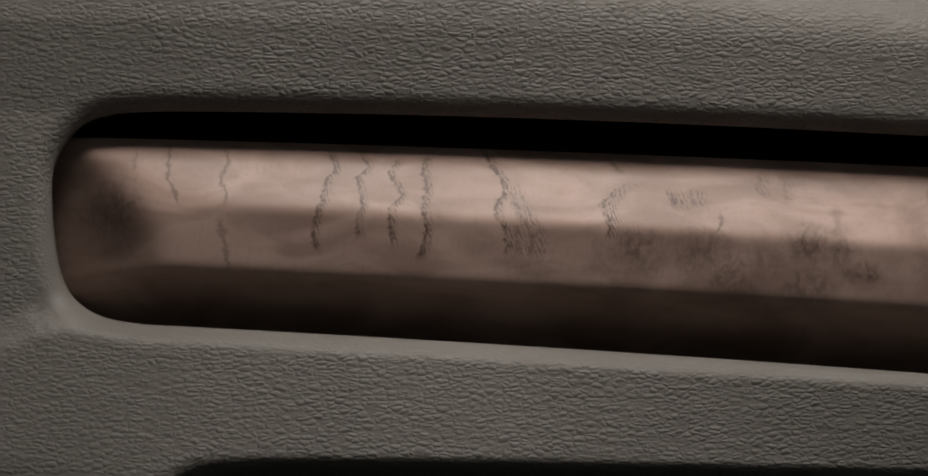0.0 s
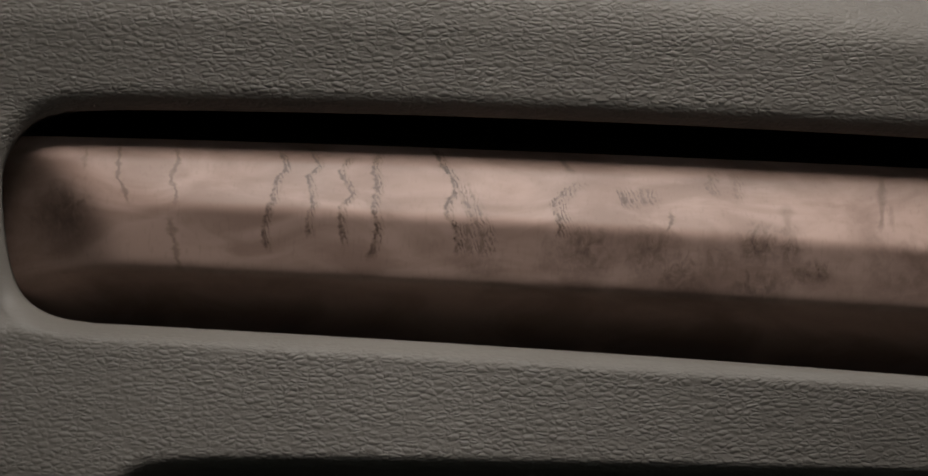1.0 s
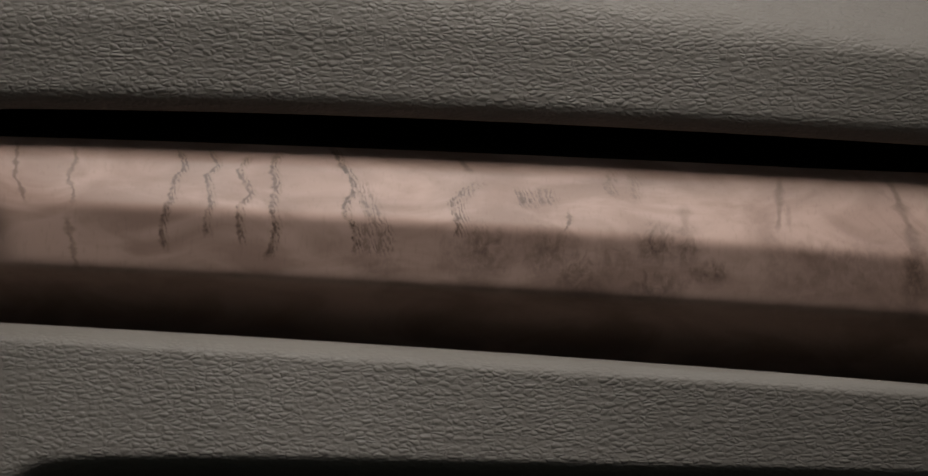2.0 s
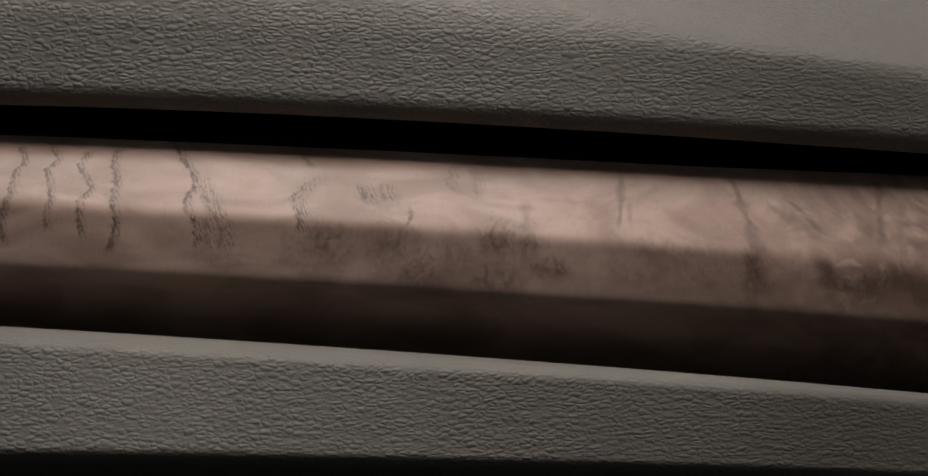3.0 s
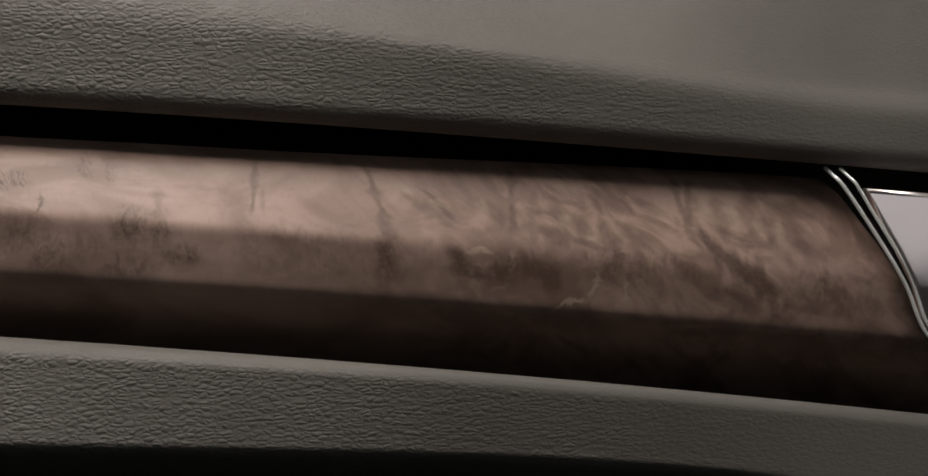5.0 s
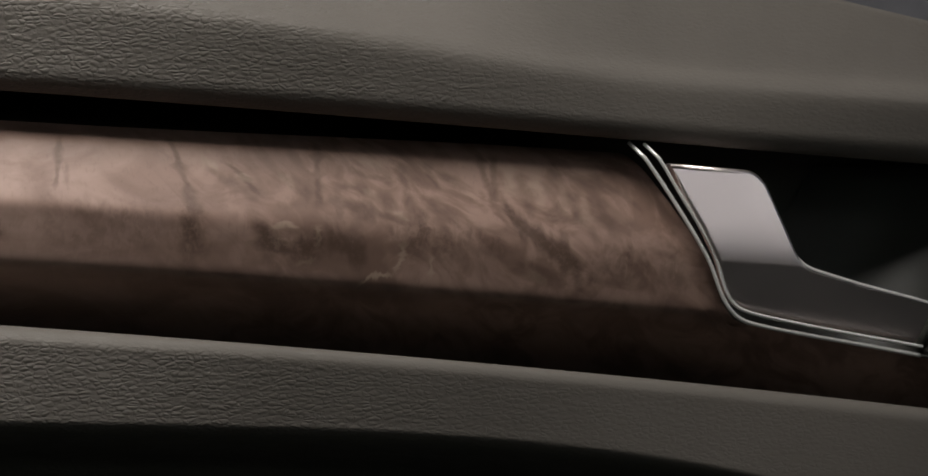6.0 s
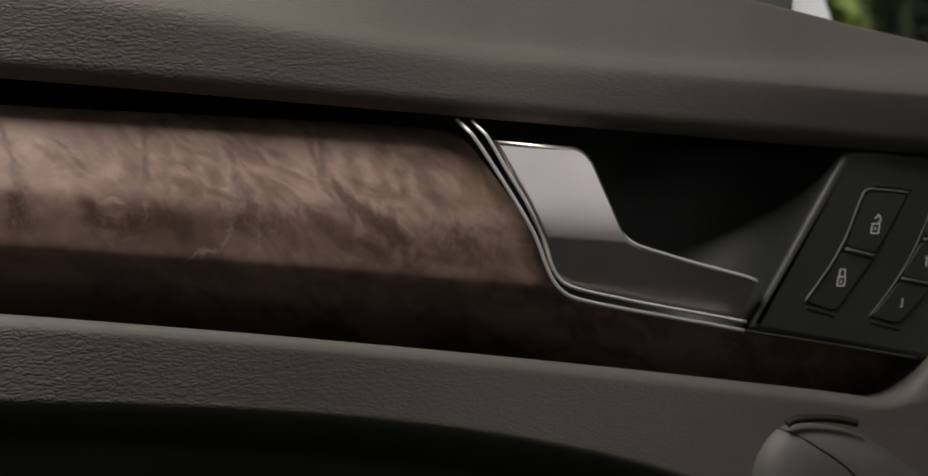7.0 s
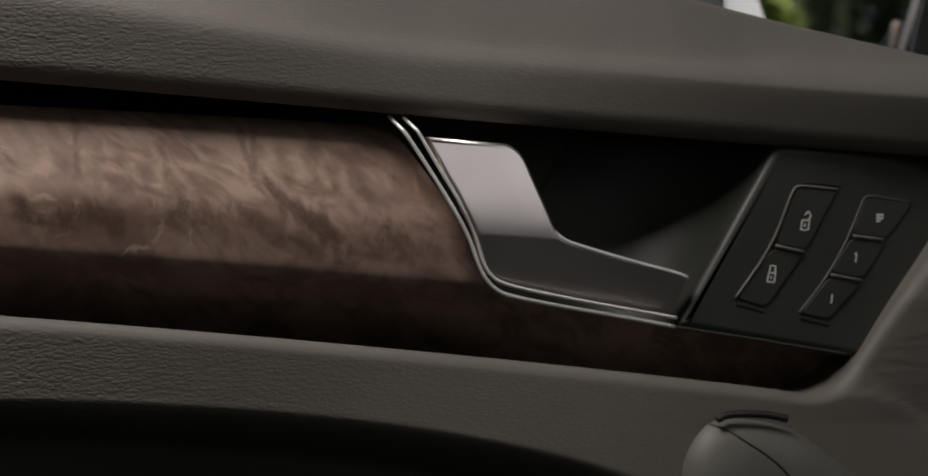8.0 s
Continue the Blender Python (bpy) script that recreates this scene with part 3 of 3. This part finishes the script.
    rows.append([(x, y + 0.012, z - 0.004 if z > 0 else z) for x, y, z in rows[-1]])
    bm = bmesh.new()
    lattice(bm, rows, closed=True)
    return part("leather_panel", bm, LEATHER, car_door, "warm grey leather padding with coarse pebbled grain")


leather_panel()

BEZEL = [(0.4222, 0.0693), (0.4262, 0.0639), (0.4334, 0.0546), (0.4424, 0.0411), (0.4492, 0.0302), (0.4548, 0.0210), (0.4581, 0.0122), (0.4611, 0.0060),
         (0.4660, 0.0009), (0.4725, -0.0013), (0.4931, -0.0048), (0.5177, -0.0085), (0.5402, -0.0121), (0.5682, -0.0158), (0.6152, -0.0222), (0.6285, -0.0243)]


def bezel_z(x):
    xs, zs = zip(*BEZEL)
    return float(np.interp(x, xs, zs))


def bezel_x(z):
    return float(np.interp(-z, [-p[1] for p in BEZEL], [p[0] for p in BEZEL]))


def wood_y(x, z):
    """The face of the strip: three long facets, a sloping left end and a turned edge along the handle."""
    k = 0.0005 + 0.0018 * smoothstep(0.22, 0.42, x) + 0.0022 * smoothstep(-0.020, -0.060, x)
    r, q = z_ridge(x), z_keel(x)
    under = (1 - 0.45 * smoothstep(0.43, 0.52, x)) * (0.0080 * smoothstep(-0.0008, 0.0042, q - z) + 1.60 * softmax((0.0, q - z), 0.0012))
    lower = 0.19 * (r - z) + under
    end = 0.72 * (-0.0545 - x) + 0.30 * (0.040 - z) + 0.0015
    y = Y + softmax((0.47 * (z - r), lower, end), k)
    # the upper edge rolls back under the padding
    y += 100.0 * max(0.0, z - z_wood_top(x) + 0.0066 - 0.0026 * smoothstep(0.22, 0.40, x)) ** 2
    side = x - (bezel_x(z) - 0.022)
    return y + 0.0040 * max(0.0, side / 0.022) ** 2 * (1 if z > -0.002 else 0)


def wood_trim():
    bm = bmesh.new()
    rows = []
    for x in np.linspace(-0.092, 0.632, 363):
        z0 = z_low(min(x, 0.6)) - 0.004
        z1 = z_wood_top(x) + 0.0020 + 0.0020 * smoothstep(0.22, 0.40, x)
        if x > 0.424:
            z1 = min(z1, bezel_z(x - 0.0035) - 0.0003)
        z1 = max(z1, z0 + 0.004)
        rows.append([(x, wood_y(x, z), z) for z in z0 + (z1 - z0) * np.linspace(0, 1, 70)])
    lattice(bm, rows)
    for f in bm.faces:
        x = f.calc_center_median().x
        f.material_index = sum(x > a for a in STRETCHES[1:-1])
    strip = part("wood_trim", bm, WOOD[0], car_door, "lacquered burl walnut strip with dark figure lines")
    for m in WOOD[1:]:
        strip.data.materials.append(m)
    return strip


wood_trim()

bm = bmesh.new()
box(bm, -0.12, 0.70, Y + 0.070, Y + 0.078, -0.06, 0.10)
part("recess_backing", bm, RECESS, car_door, "black recess behind the strip")

# metal frame line round the handle
bm = bmesh.new()
tube(bm, [(x, Y - 0.0035 + 0.006 * min(1, max(0, (z - 0.03) / 0.04)) + 0.010 * max(0, (z - 0.060) / 0.010), z) for x, z in spaced(smoothed([(0.4254, 0.0655), (0.4275, 0.0626)] + BEZEL[2:13], 2), 70)], 0.0008, 8)
part("handle_bezel", bm, CHROME, car_door, "thin satin chrome frame line")
bm = bmesh.new()
INNER = [(0.4308, 0.0652), (0.4328, 0.0624), (0.4356, 0.0585), (0.4426, 0.0465), (0.4493, 0.0360), (0.4557, 0.0250), (0.4585, 0.0166), (0.4605, 0.0105), (0.4640, 0.0056), (0.4690, 0.0034), (0.4818, 0.0007), (0.5065, -0.0035), (0.5405, -0.0087)]
tube(bm, [(x, Y - 0.0048 + 0.006 * min(1, max(0, (z - 0.03) / 0.04)) + 0.010 * max(0, (z - 0.060) / 0.010), z) for x, z in spaced(smoothed(INNER, 2), 70)], 0.0007, 8)
part("handle_bezel", bm, CHROME, car_door)
bm = bmesh.new()
tube(bm, [(x, Y + 0.0015, z) for x, z in spaced(BEZEL[12:14] + [(0.6180, -0.0227)], 30)], 0.0006, 8)
part("trim_line", bm, SATIN, car_door, "thin grey line under the switch plate")

HANDLE = [(0.4384, 0.0580), (0.4439, 0.0456), (0.4500, 0.0353), (0.4566, 0.0222), (0.4596, 0.0133), (0.4625, 0.0078), (0.4683, 0.0047), (0.4818, 0.0019), (0.5065, -0.0023),
          (0.5413, -0.0073), (0.5471, 0.0078), (0.5195, 0.0138), (0.4968, 0.0196), (0.4930, 0.0210), (0.4905, 0.0236), (0.4888, 0.0261), (0.4839, 0.0373), (0.4790, 0.0484),
          (0.4778, 0.0510), (0.4755, 0.0538), (0.4730, 0.0556), (0.4702, 0.0565)]



def handle_y(x, z):
    d = z - (0.0222 - 0.044 * (x - 0.4574))
    return Y - 0.005 + 0.08 * (min(x, 0.495) - 0.475) + (0.20 * d + 0.0017 * (math.exp(-d / 0.008) - 1) if d > 0 else -0.20 * d)


def door_handle():
    bm = bmesh.new()
    cuts = [((0.4574, 0.0222 + d), (0.4935, 0.0206 + d)) for d in (-0.0006, 0.0, 0.0006, 0.003, 0.006, 0.009, 0.012, 0.018, 0.024, 0.030, 0.033)]
    slab(bm, HANDLE, lambda x, z: 0.0, 0.005, 0.0014, cuts)
    for v in bm.verts:
        v.co.y += handle_y(v.co.x, v.co.z)
    return part("door_handle", bm, ALUMINIUM, car_door, "brushed aluminium inside door handle")


door_handle()
# Pale bead added as the highlight on the arm's upper edge.
bm = bmesh.new()
ARM_EDGE = [(0.4899, 0.0244), (0.4910, 0.0232), (0.4932, 0.0213), (0.4968, 0.0198), (0.5195, 0.0140), (0.5440, 0.0087), (0.5468, 0.0070)]
tube(bm, [(x, handle_y(x, z) + 0.0006 + 0.0012 * max(0.0, (0.4940 - x) / 0.004), z - 0.0006) for x, z in spaced(smoothed(ARM_EDGE, 2), 50)], 0.0008, 8)
part("handle_edge_glint", bm, CHROME, car_door, "pale bead for the bright highlight along the door handle arm")

# right wall of the handle pocket
bm = bmesh.new()
rows = []
for k in np.linspace(0, 1, 12):
    x, z = 0.5445 + (0.5866 - 0.5445) * k, -0.0120 + (0.0610 + 0.0120) * k
    rows.append([(x + 0.0004 - 0.070 * (1 - math.cos(a)), Y + 0.0074 + 0.041 * math.sin(a), z) for a in np.linspace(0, math.pi / 2, 14)])
lattice(bm, rows)
part("pocket_wall", bm, SATIN, car_door, "black side wall of the handle pocket")
bm = bmesh.new()
lattice(bm, [[(x, Y + 0.050 + 0.4 * (z - 0.03) ** 2, z) for z in np.linspace(-0.016, 0.072, 10)] for x in np.linspace(0.405, 0.61, 12)])
part("pocket_back", bm, RECESS, car_door, "dark back of the handle pocket")

# ---- switches ahead of the handle ----
switch_y = Y + 0.004


def rounded(points, r, n=5):
    """A closed line with its corners rounded."""
    p, out = [Vector(q) for q in points], []
    for i, b in enumerate(p):
        a, c = p[i - 1], p[(i + 1) % len(p)]
        u, v = (a - b), (c - b)
        k = min(r, u.length * 0.45, v.length * 0.45)
        s, e = b + u.normalized() * k, b + v.normalized() * k
        out += [tuple(s * (1 - t) ** 2 + b * 2 * t * (1 - t) + e * t * t) for t in np.linspace(0, 1, n)]
    return out


PLATE = rounded([(0.5443, -0.0125), (0.6220, -0.0240), (0.6500, -0.0260), (0.6800, 0.0250), (0.6800, 0.0600), (0.5862, 0.0600)], 0.004)
bm = bmesh.new()
slab(bm, PLATE, lambda x, z: switch_y, 0.012, 0.0036)
switch_panel = part("switch_panel", bm, SATIN, car_door, "matt black switch plate beside the handle", smooth="edges")


def key_cap(name, outline, lift, label=""):
    bm = bmesh.new()
    slab(bm, rounded(outline, 0.003), lambda x, z: switch_y - lift, lift + 0.001, 0.0007)
    return part(name, bm, SATIN, switch_panel, label, smooth="edges")


def rim(name, points, r, depth, material, label=""):
    bm = bmesh.new()
    tube(bm, [(x, depth, z) for x, z in spaced(smoothed(points, 2), 40)], r, 10)
    part(name, bm, material, switch_panel, label)


# Key rims in paler grey, which paints the highlight on their edges.
rim("key_rim_highlight", [(0.5692, -0.0010), (0.5850, 0.0200), (0.5935, 0.0428), (0.5960, 0.0440), (0.6136, 0.0428)], 0.0006, switch_y - 0.0008, GREY)
rim("key_rim_highlight", [(0.5976, -0.0066), (0.6105, 0.0090), (0.6195, 0.0250), (0.6252, 0.0400), (0.6280, 0.0408), (0.6470, 0.0384)], 0.0005, switch_y - 0.0004, EDGE)
# Black beads stand in for the shadows above and below the keys.
rim("key_slot_shade", [(0.5985, 0.0452), (0.6080, 0.0450), (0.6150, 0.0441)], 0.0011, switch_y + 0.0006, BLACK)
rim("key_slot_shade", [(0.5700, -0.0033), (0.5760, -0.0046), (0.5820, -0.0062)], 0.0011, switch_y + 0.0006, BLACK)
rim("key_slot_shade", [(0.5985, -0.0086), (0.6050, -0.0100), (0.6110, -0.0112)], 0.0011, switch_y + 0.0006, BLACK)


key_cap("unlock_button", [(0.5864, 0.0208), (0.6000, 0.0182), (0.6136, 0.0423), (0.5944, 0.0432)], 0.0008, "black unlock button with a white open padlock")
key_cap("lock_button", [(0.5696, -0.0013), (0.5829, -0.0047), (0.5991, 0.0165), (0.5854, 0.0191)], 0.0008, "black lock button with a white closed padlock")
key_cap("memory_button", [(0.6205, 0.0252), (0.6360, 0.0236), (0.6478, 0.0379), (0.6258, 0.0402)], 0.0008)
key_cap("memory_button", [(0.6110, 0.0096), (0.6257, 0.0072), (0.6358, 0.0220), (0.6198, 0.0235)], 0.0008)
key_cap("memory_button", [(0.5980, -0.0069), (0.6108, -0.0093), (0.6252, 0.0055), (0.6105, 0.0079)], 0.0008)


def ridge(ax, az, bx, bz, r):
    bm = bmesh.new()
    tube(bm, [(ax + (bx - ax) * k, switch_y - 0.0012, az + (bz - az) * k) for k in np.linspace(0, 1, 6)], r, 8)
    part("divider", bm, GREY, switch_panel)


ridge(0.5862, 0.0199, 0.5988, 0.0174, 0.0008)
ridge(0.6205, 0.0244, 0.6342, 0.0231, 0.0007)
ridge(0.6111, 0.0087, 0.6247, 0.0066, 0.0007)


def bar(bm, ax, az, bx, bz, w, y):
    d = Vector((bx - ax, 0, bz - az)).normalized()
    s = Vector((-d.z, 0, d.x)) * w / 2
    a, b = Vector((ax, y, az)), Vector((bx, y, bz))
    lo = [bm.verts.new(p) for p in (a - s, b - s, b + s, a + s)]
    hi = [bm.verts.new(v.co + Vector((0, 0.0002, 0))) for v in lo]
    bm.faces.new(lo)
    bm.faces.new(list(reversed(hi)))
    for i in range(4):
        j = (i + 1) % 4
        bm.faces.new((lo[i], hi[i], hi[j], lo[j]))


def symbol(name, lines, cx, cz, size, width, label=""):
    """Printed line symbol: lines of (x, z) in a unit square round a centre."""
    bm = bmesh.new()
    for line in lines:
        for (ax, az), (bx, bz) in zip(line, line[1:]):
            bar(bm, cx + ax * size, cz + az * size, cx + bx * size, cz + bz * size, width, switch_y - 0.0011)
    part(name, bm, TRIM_WHITE, switch_panel, label, smooth=False)


BODY = [(-0.45, -0.9), (0.35, -0.9), (0.50, 0.05), (-0.30, 0.05), (-0.45, -0.9)]
symbol("padlock_symbol", [BODY, [(0.02, -0.25), (-0.02, -0.6)], [(0.35, 0.08), (0.65, 0.5), (0.35, 0.95), (-0.05, 0.55)]], 0.5990, 0.0300, 0.0040, 0.0006, "white open padlock symbol")
symbol("padlock_symbol", [BODY, [(0.02, -0.25), (-0.02, -0.6)], [(-0.22, 0.08), (-0.12, 0.8), (0.48, 0.8), (0.42, 0.08)]], 0.5846, 0.0089, 0.0038, 0.0006, "white closed padlock symbol")
symbol("printed_mark", [[(-0.5, 0.5), (0.6, 0.45)], [(-0.5, 0.1), (0.55, 0.05)], [(-0.5, -0.3), (0.1, -0.35)]], 0.6324, 0.0316, 0.0030, 0.0009)
symbol("numeral", [[(-0.05, -0.9), (0.12, 0.9), (-0.2, 0.6)]], 0.6221, 0.0158, 0.0022, 0.0006, "white numeral one")
symbol("printed_mark", [[(0.2, 0.7), (0.1, -0.8), (-0.3, -0.8)]], 0.6114, -0.0006, 0.0022, 0.0006)

# ---- pull grip below the switches ----
grip_y = Y - 0.014
GRIP = [(0.5385, -0.1200), (0.5404, -0.0688), (0.5426, -0.0600), (0.5470, -0.0530), (0.5513, -0.0487), (0.5560, -0.0468), (0.5620, -0.0464), (0.5689, -0.0470), (0.5770, -0.0482),
        (0.5857, -0.0508), (0.5950, -0.0560), (0.6027, -0.0614), (0.6134, -0.0697), (0.6400, -0.0900), (0.6500, -0.1200)]
GRIP = [(x + 0.0035 + 0.06 * max(0.0, x - 0.5513), z) for x, z in GRIP]
outline = spaced(smoothed(GRIP, 2, True), 90, True)
middle = np.array((0.591, -0.090))


def grip_depth(k):
    return grip_y + 0.001 + 0.017 * (1 - math.sqrt(max(0.0, 1 - k ** 5)))


bm = bmesh.new()
lattice(bm, [[(*(middle + (p - middle) * k)[:1], grip_depth(k), (middle + (p - middle) * k)[1]) for p in outline] for k in (0.02, 0.15, 0.3, 0.45, 0.6, 0.7, 0.8, 0.86, 0.91, 0.95, 0.975, 0.99, 1.0)], closed=True)
part("grip_body", bm, GREY, car_door, "smooth grey plastic pull grip")


def grip_face(x, z):
    """Depth of the grip over a point of its outline's inside."""
    ray = np.array((x, z)) - middle
    reach = outline - middle
    side = np.argmax(reach @ ray / (np.linalg.norm(reach, axis=1) * np.linalg.norm(ray)))
    return grip_depth(min(1.0, np.linalg.norm(ray) / np.linalg.norm(reach[side])))


bm = bmesh.new()
SEAM = [(0.5550, -0.0494), (0.5625, -0.0522), (0.5680, -0.0560), (0.5785, -0.0623), (0.5868, -0.0697), (0.6060, -0.0900)]
tube(bm, [(x, grip_face(x, z) + 0.0001, z) for x, z in spaced(smoothed(SEAM, 2), 50)], 0.0005, 6)
part("grip_seam", bm, BLACK, car_door, "dark seam line of the pull grip")
# The shade in the gap over the grip is a solid black bead.
bm = bmesh.new()
GAP = [(0.5570, -0.0478), (0.5600, -0.0461), (0.5680, -0.0454), (0.5790, -0.0459), (0.5870, -0.0476)]
tube(bm, [(x, Y - 0.0085, z) for x, z in smoothed(GAP, 2)], 0.0016, 8)
part("grip_gap_shade", bm, BLACK, car_door, "black bead standing in for the shadowed gap over the pull grip")

# ---- window of the door and what lies beyond ----
bm = bmesh.new()
slab(bm, [(0.30, 0.09), (0.5985, 0.09), (0.5988, 0.1229), (0.5988, 0.30), (0.30, 0.30)], lambda x, z: Y + 0.080, 0.02, 0.002)
part("window_frame", bm, RUBBER, car_door, "blue-grey window frame rubber")
bm = bmesh.new()
slab(bm, [(0.7600, 0.1000), (0.8030, 0.1000), (0.7854, 0.1424), (0.7798, 0.1556), (0.7715, 0.1752), (0.7579, 0.1744), (0.7580, 0.1545)], lambda x, z: 1.30, 0.03, 0.002)
part("mirror_housing", bm, PAINT, car_door, "white painted outside mirror housing")
bm = bmesh.new()
tube(bm, [(0.8375, 1.25, 0.1050), (0.8412, 1.25, 0.1191), (0.8460, 1.25, 0.1357), (0.8520, 1.25, 0.1556), (0.8575, 1.25, 0.1756)], 0.0022, 8)
part("mirror_stalk", bm, BRIGHT, car_door, "thin grey slanting bar outside the window")
bm = bmesh.new()
slab(bm, rounded([(0.8420, 0.1000), (0.8510, 0.1000), (0.8525, 0.1450), (0.8435, 0.1440)], 0.0035), lambda x, z: 1.26, 0.004, 0.0015)
part("mirror_foot", bm, FOOT, car_door, "brown mirror foot")
bm = bmesh.new()
slab(bm, [(0.6795, 0.0800), (0.8000, 0.0800), (0.8000, 0.2500), (0.7095, 0.2500), (0.6897, 0.1417), (0.6866, 0.1263), (0.6827, 0.1108), (0.6804, 0.0980)], lambda x, z: Y + 0.066, 0.003, 0.001)
part("corner_cover", bm, BLACK, car_door, "black mirror corner cover")

# ---- cabin that closes the place ----
def shell(name, boxes, material, label):
    bm = bmesh.new()
    for b in boxes:
        box(bm, *b)
    return tagged(link(name, bm, material, smooth=False), label, kind="structure")


shell("floor", [(-1.3, 1.7, -0.80, 0.97, -0.68, -0.62)], CARPET, "dark carpeted car floor")
# The roof opening is made up, to take the added overhead lamp.
shell("ceiling", [(-1.3, -0.04, -0.80, 0.97, 0.62, 0.66), (0.48, 0.72, -0.80, 0.97, 0.62, 0.66), (-0.04, 0.48, -0.80, 0.41, 0.62, 0.66), (-0.04, 0.48, 0.79, 0.97, 0.62, 0.66)],
      LINING, "pale grey car roof lining with a made-up opening for the roof light")
shell("wall_far_side", [(-1.3, 1.7, -0.84, -0.80, -0.62, 0.14), (-1.3, 1.7, -0.84, -0.80, 0.46, 0.62), (-1.3, -0.60, -0.84, -0.80, 0.14, 0.46), (0.45, 1.7, -0.84, -0.80, 0.14, 0.46)],
      LINING, "plain far side of the car cabin with a window opening")
# Unseen panes, tinted dark to keep the sun off the door.
shell("roof_sun_shield", [(-0.05, 0.49, 0.40, 0.80, 0.63, 0.636)], TINTED, "unseen dark pane added in the roof to hold back the sun")
shell("window_2", [(-0.61, 0.46, -0.824, -0.818, 0.13, 0.47)], TINTED, "unseen far side window pane, tinted dark to hold back the sun")
bm = bmesh.new()
lattice(bm, [[(x, y, z) for y in (-0.84, 0.97)] for x, z in ((0.72, 0.64), (1.52, 0.12), (1.524, 0.126), (0.724, 0.646), (0.72, 0.64))])
tagged(link("window_3", bm, TINTED, smooth=False), "unseen windscreen pane, tinted dark to hold back the sun", kind="structure")
shell("wall_rear", [(-1.34, -1.30, -0.84, 0.97, -0.62, 0.66)], LINING, "plain rear end of the car cabin")
shell("wall_front", [(1.50, 1.54, -0.84, 0.97, -0.62, 0.12)], LINING, "plain front end of the car cabin under the windscreen")
shell("wall_door_side", [(-1.3, -0.40, 0.93, 0.97, -0.62, 0.62), (0.95, 1.7, 0.93, 0.97, -0.62, 0.62), (-0.40, 0.95, 0.945, 0.97, -0.62, -0.10), (-0.40, 0.95, 0.95, 0.97, 0.40, 0.62),
                         (-0.40, -0.30, 0.945, 0.97, -0.10, 0.40)], LINING, "plain door side of the car cabin round the window")

bm = bmesh.new()
lattice(bm, [[(x, y, -1.05) for x in np.linspace(-300, 300, 25)] for y in np.linspace(-300, 300, 25)])
tagged(link("ground", bm, GRASS), "green grass ground outside the car", kind="structure")


def tree(x, y, height, spread, seed, dense, leaves=LEAVES, thick=0.06):
    rng = random.Random(seed)
    top = tagged(new("tree"), "dark green leafy tree outside the car window", "tree", "trees outside")
    top.location = (x, y, -1.05)
    bm = bmesh.new()
    lean = rng.uniform(-0.1, 0.1)
    tube(bm, [(lean * k * k * height, 0, height * 0.75 * k) for k in np.linspace(0, 1, 8)], thick, 8)
    for i in range(7):
        a, h = rng.uniform(0, 6.28), rng.uniform(0.25, 0.65) * height
        end = Vector((math.cos(a) * spread * 0.7, math.sin(a) * spread * 0.7, h + 0.25 * height))
        tube(bm, [Vector((0, 0, h)).lerp(end, k) for k in np.linspace(0, 1, 4)], 0.018, 6)
    part("trunk", bm, BARK, top)
    bm = bmesh.new()
    clumps = [Vector((rng.gauss(0, 0.45) * spread, rng.gauss(0, 0.45) * spread, height * rng.uniform(0.25, 1.0))) for _ in range(26)]
    for _ in range(dense):
        c = rng.choice(clumps) + Vector((rng.gauss(0, 0.13) * spread, rng.gauss(0, 0.13) * spread, rng.gauss(0, max(0.13 * spread, 0.04 * height))))
        turn = Euler((rng.uniform(0, 6.3), rng.uniform(0, 6.3), rng.uniform(0, 6.3))).to_matrix()
        s = rng.uniform(0.03, 0.06)
        bm.faces.new([bm.verts.new(c + turn @ Vector(p) * s) for p in ((-1, 0, 0), (0, -0.4, 0.1), (1, 0, 0), (0, 0.4, 0.1))])
    part("crown", bm, leaves, top)


for i, (x, y, h, s) in enumerate(((1.75, 3.6, 2.2, 0.7), (2.15, 4.2, 2.6, 0.9), (2.6, 3.9, 2.3, 0.8), (2.4, 5.2, 3.2, 1.2), (1.4, 5.0, 2.8, 1.0), (3.4, 5.4, 3.0, 1.2))):
    tree(x, y, h, s, 11 + i, 2600)
tree(1.442, 2.6, 1.42, 0.016, 31, 420, YOUNG, 0.008)
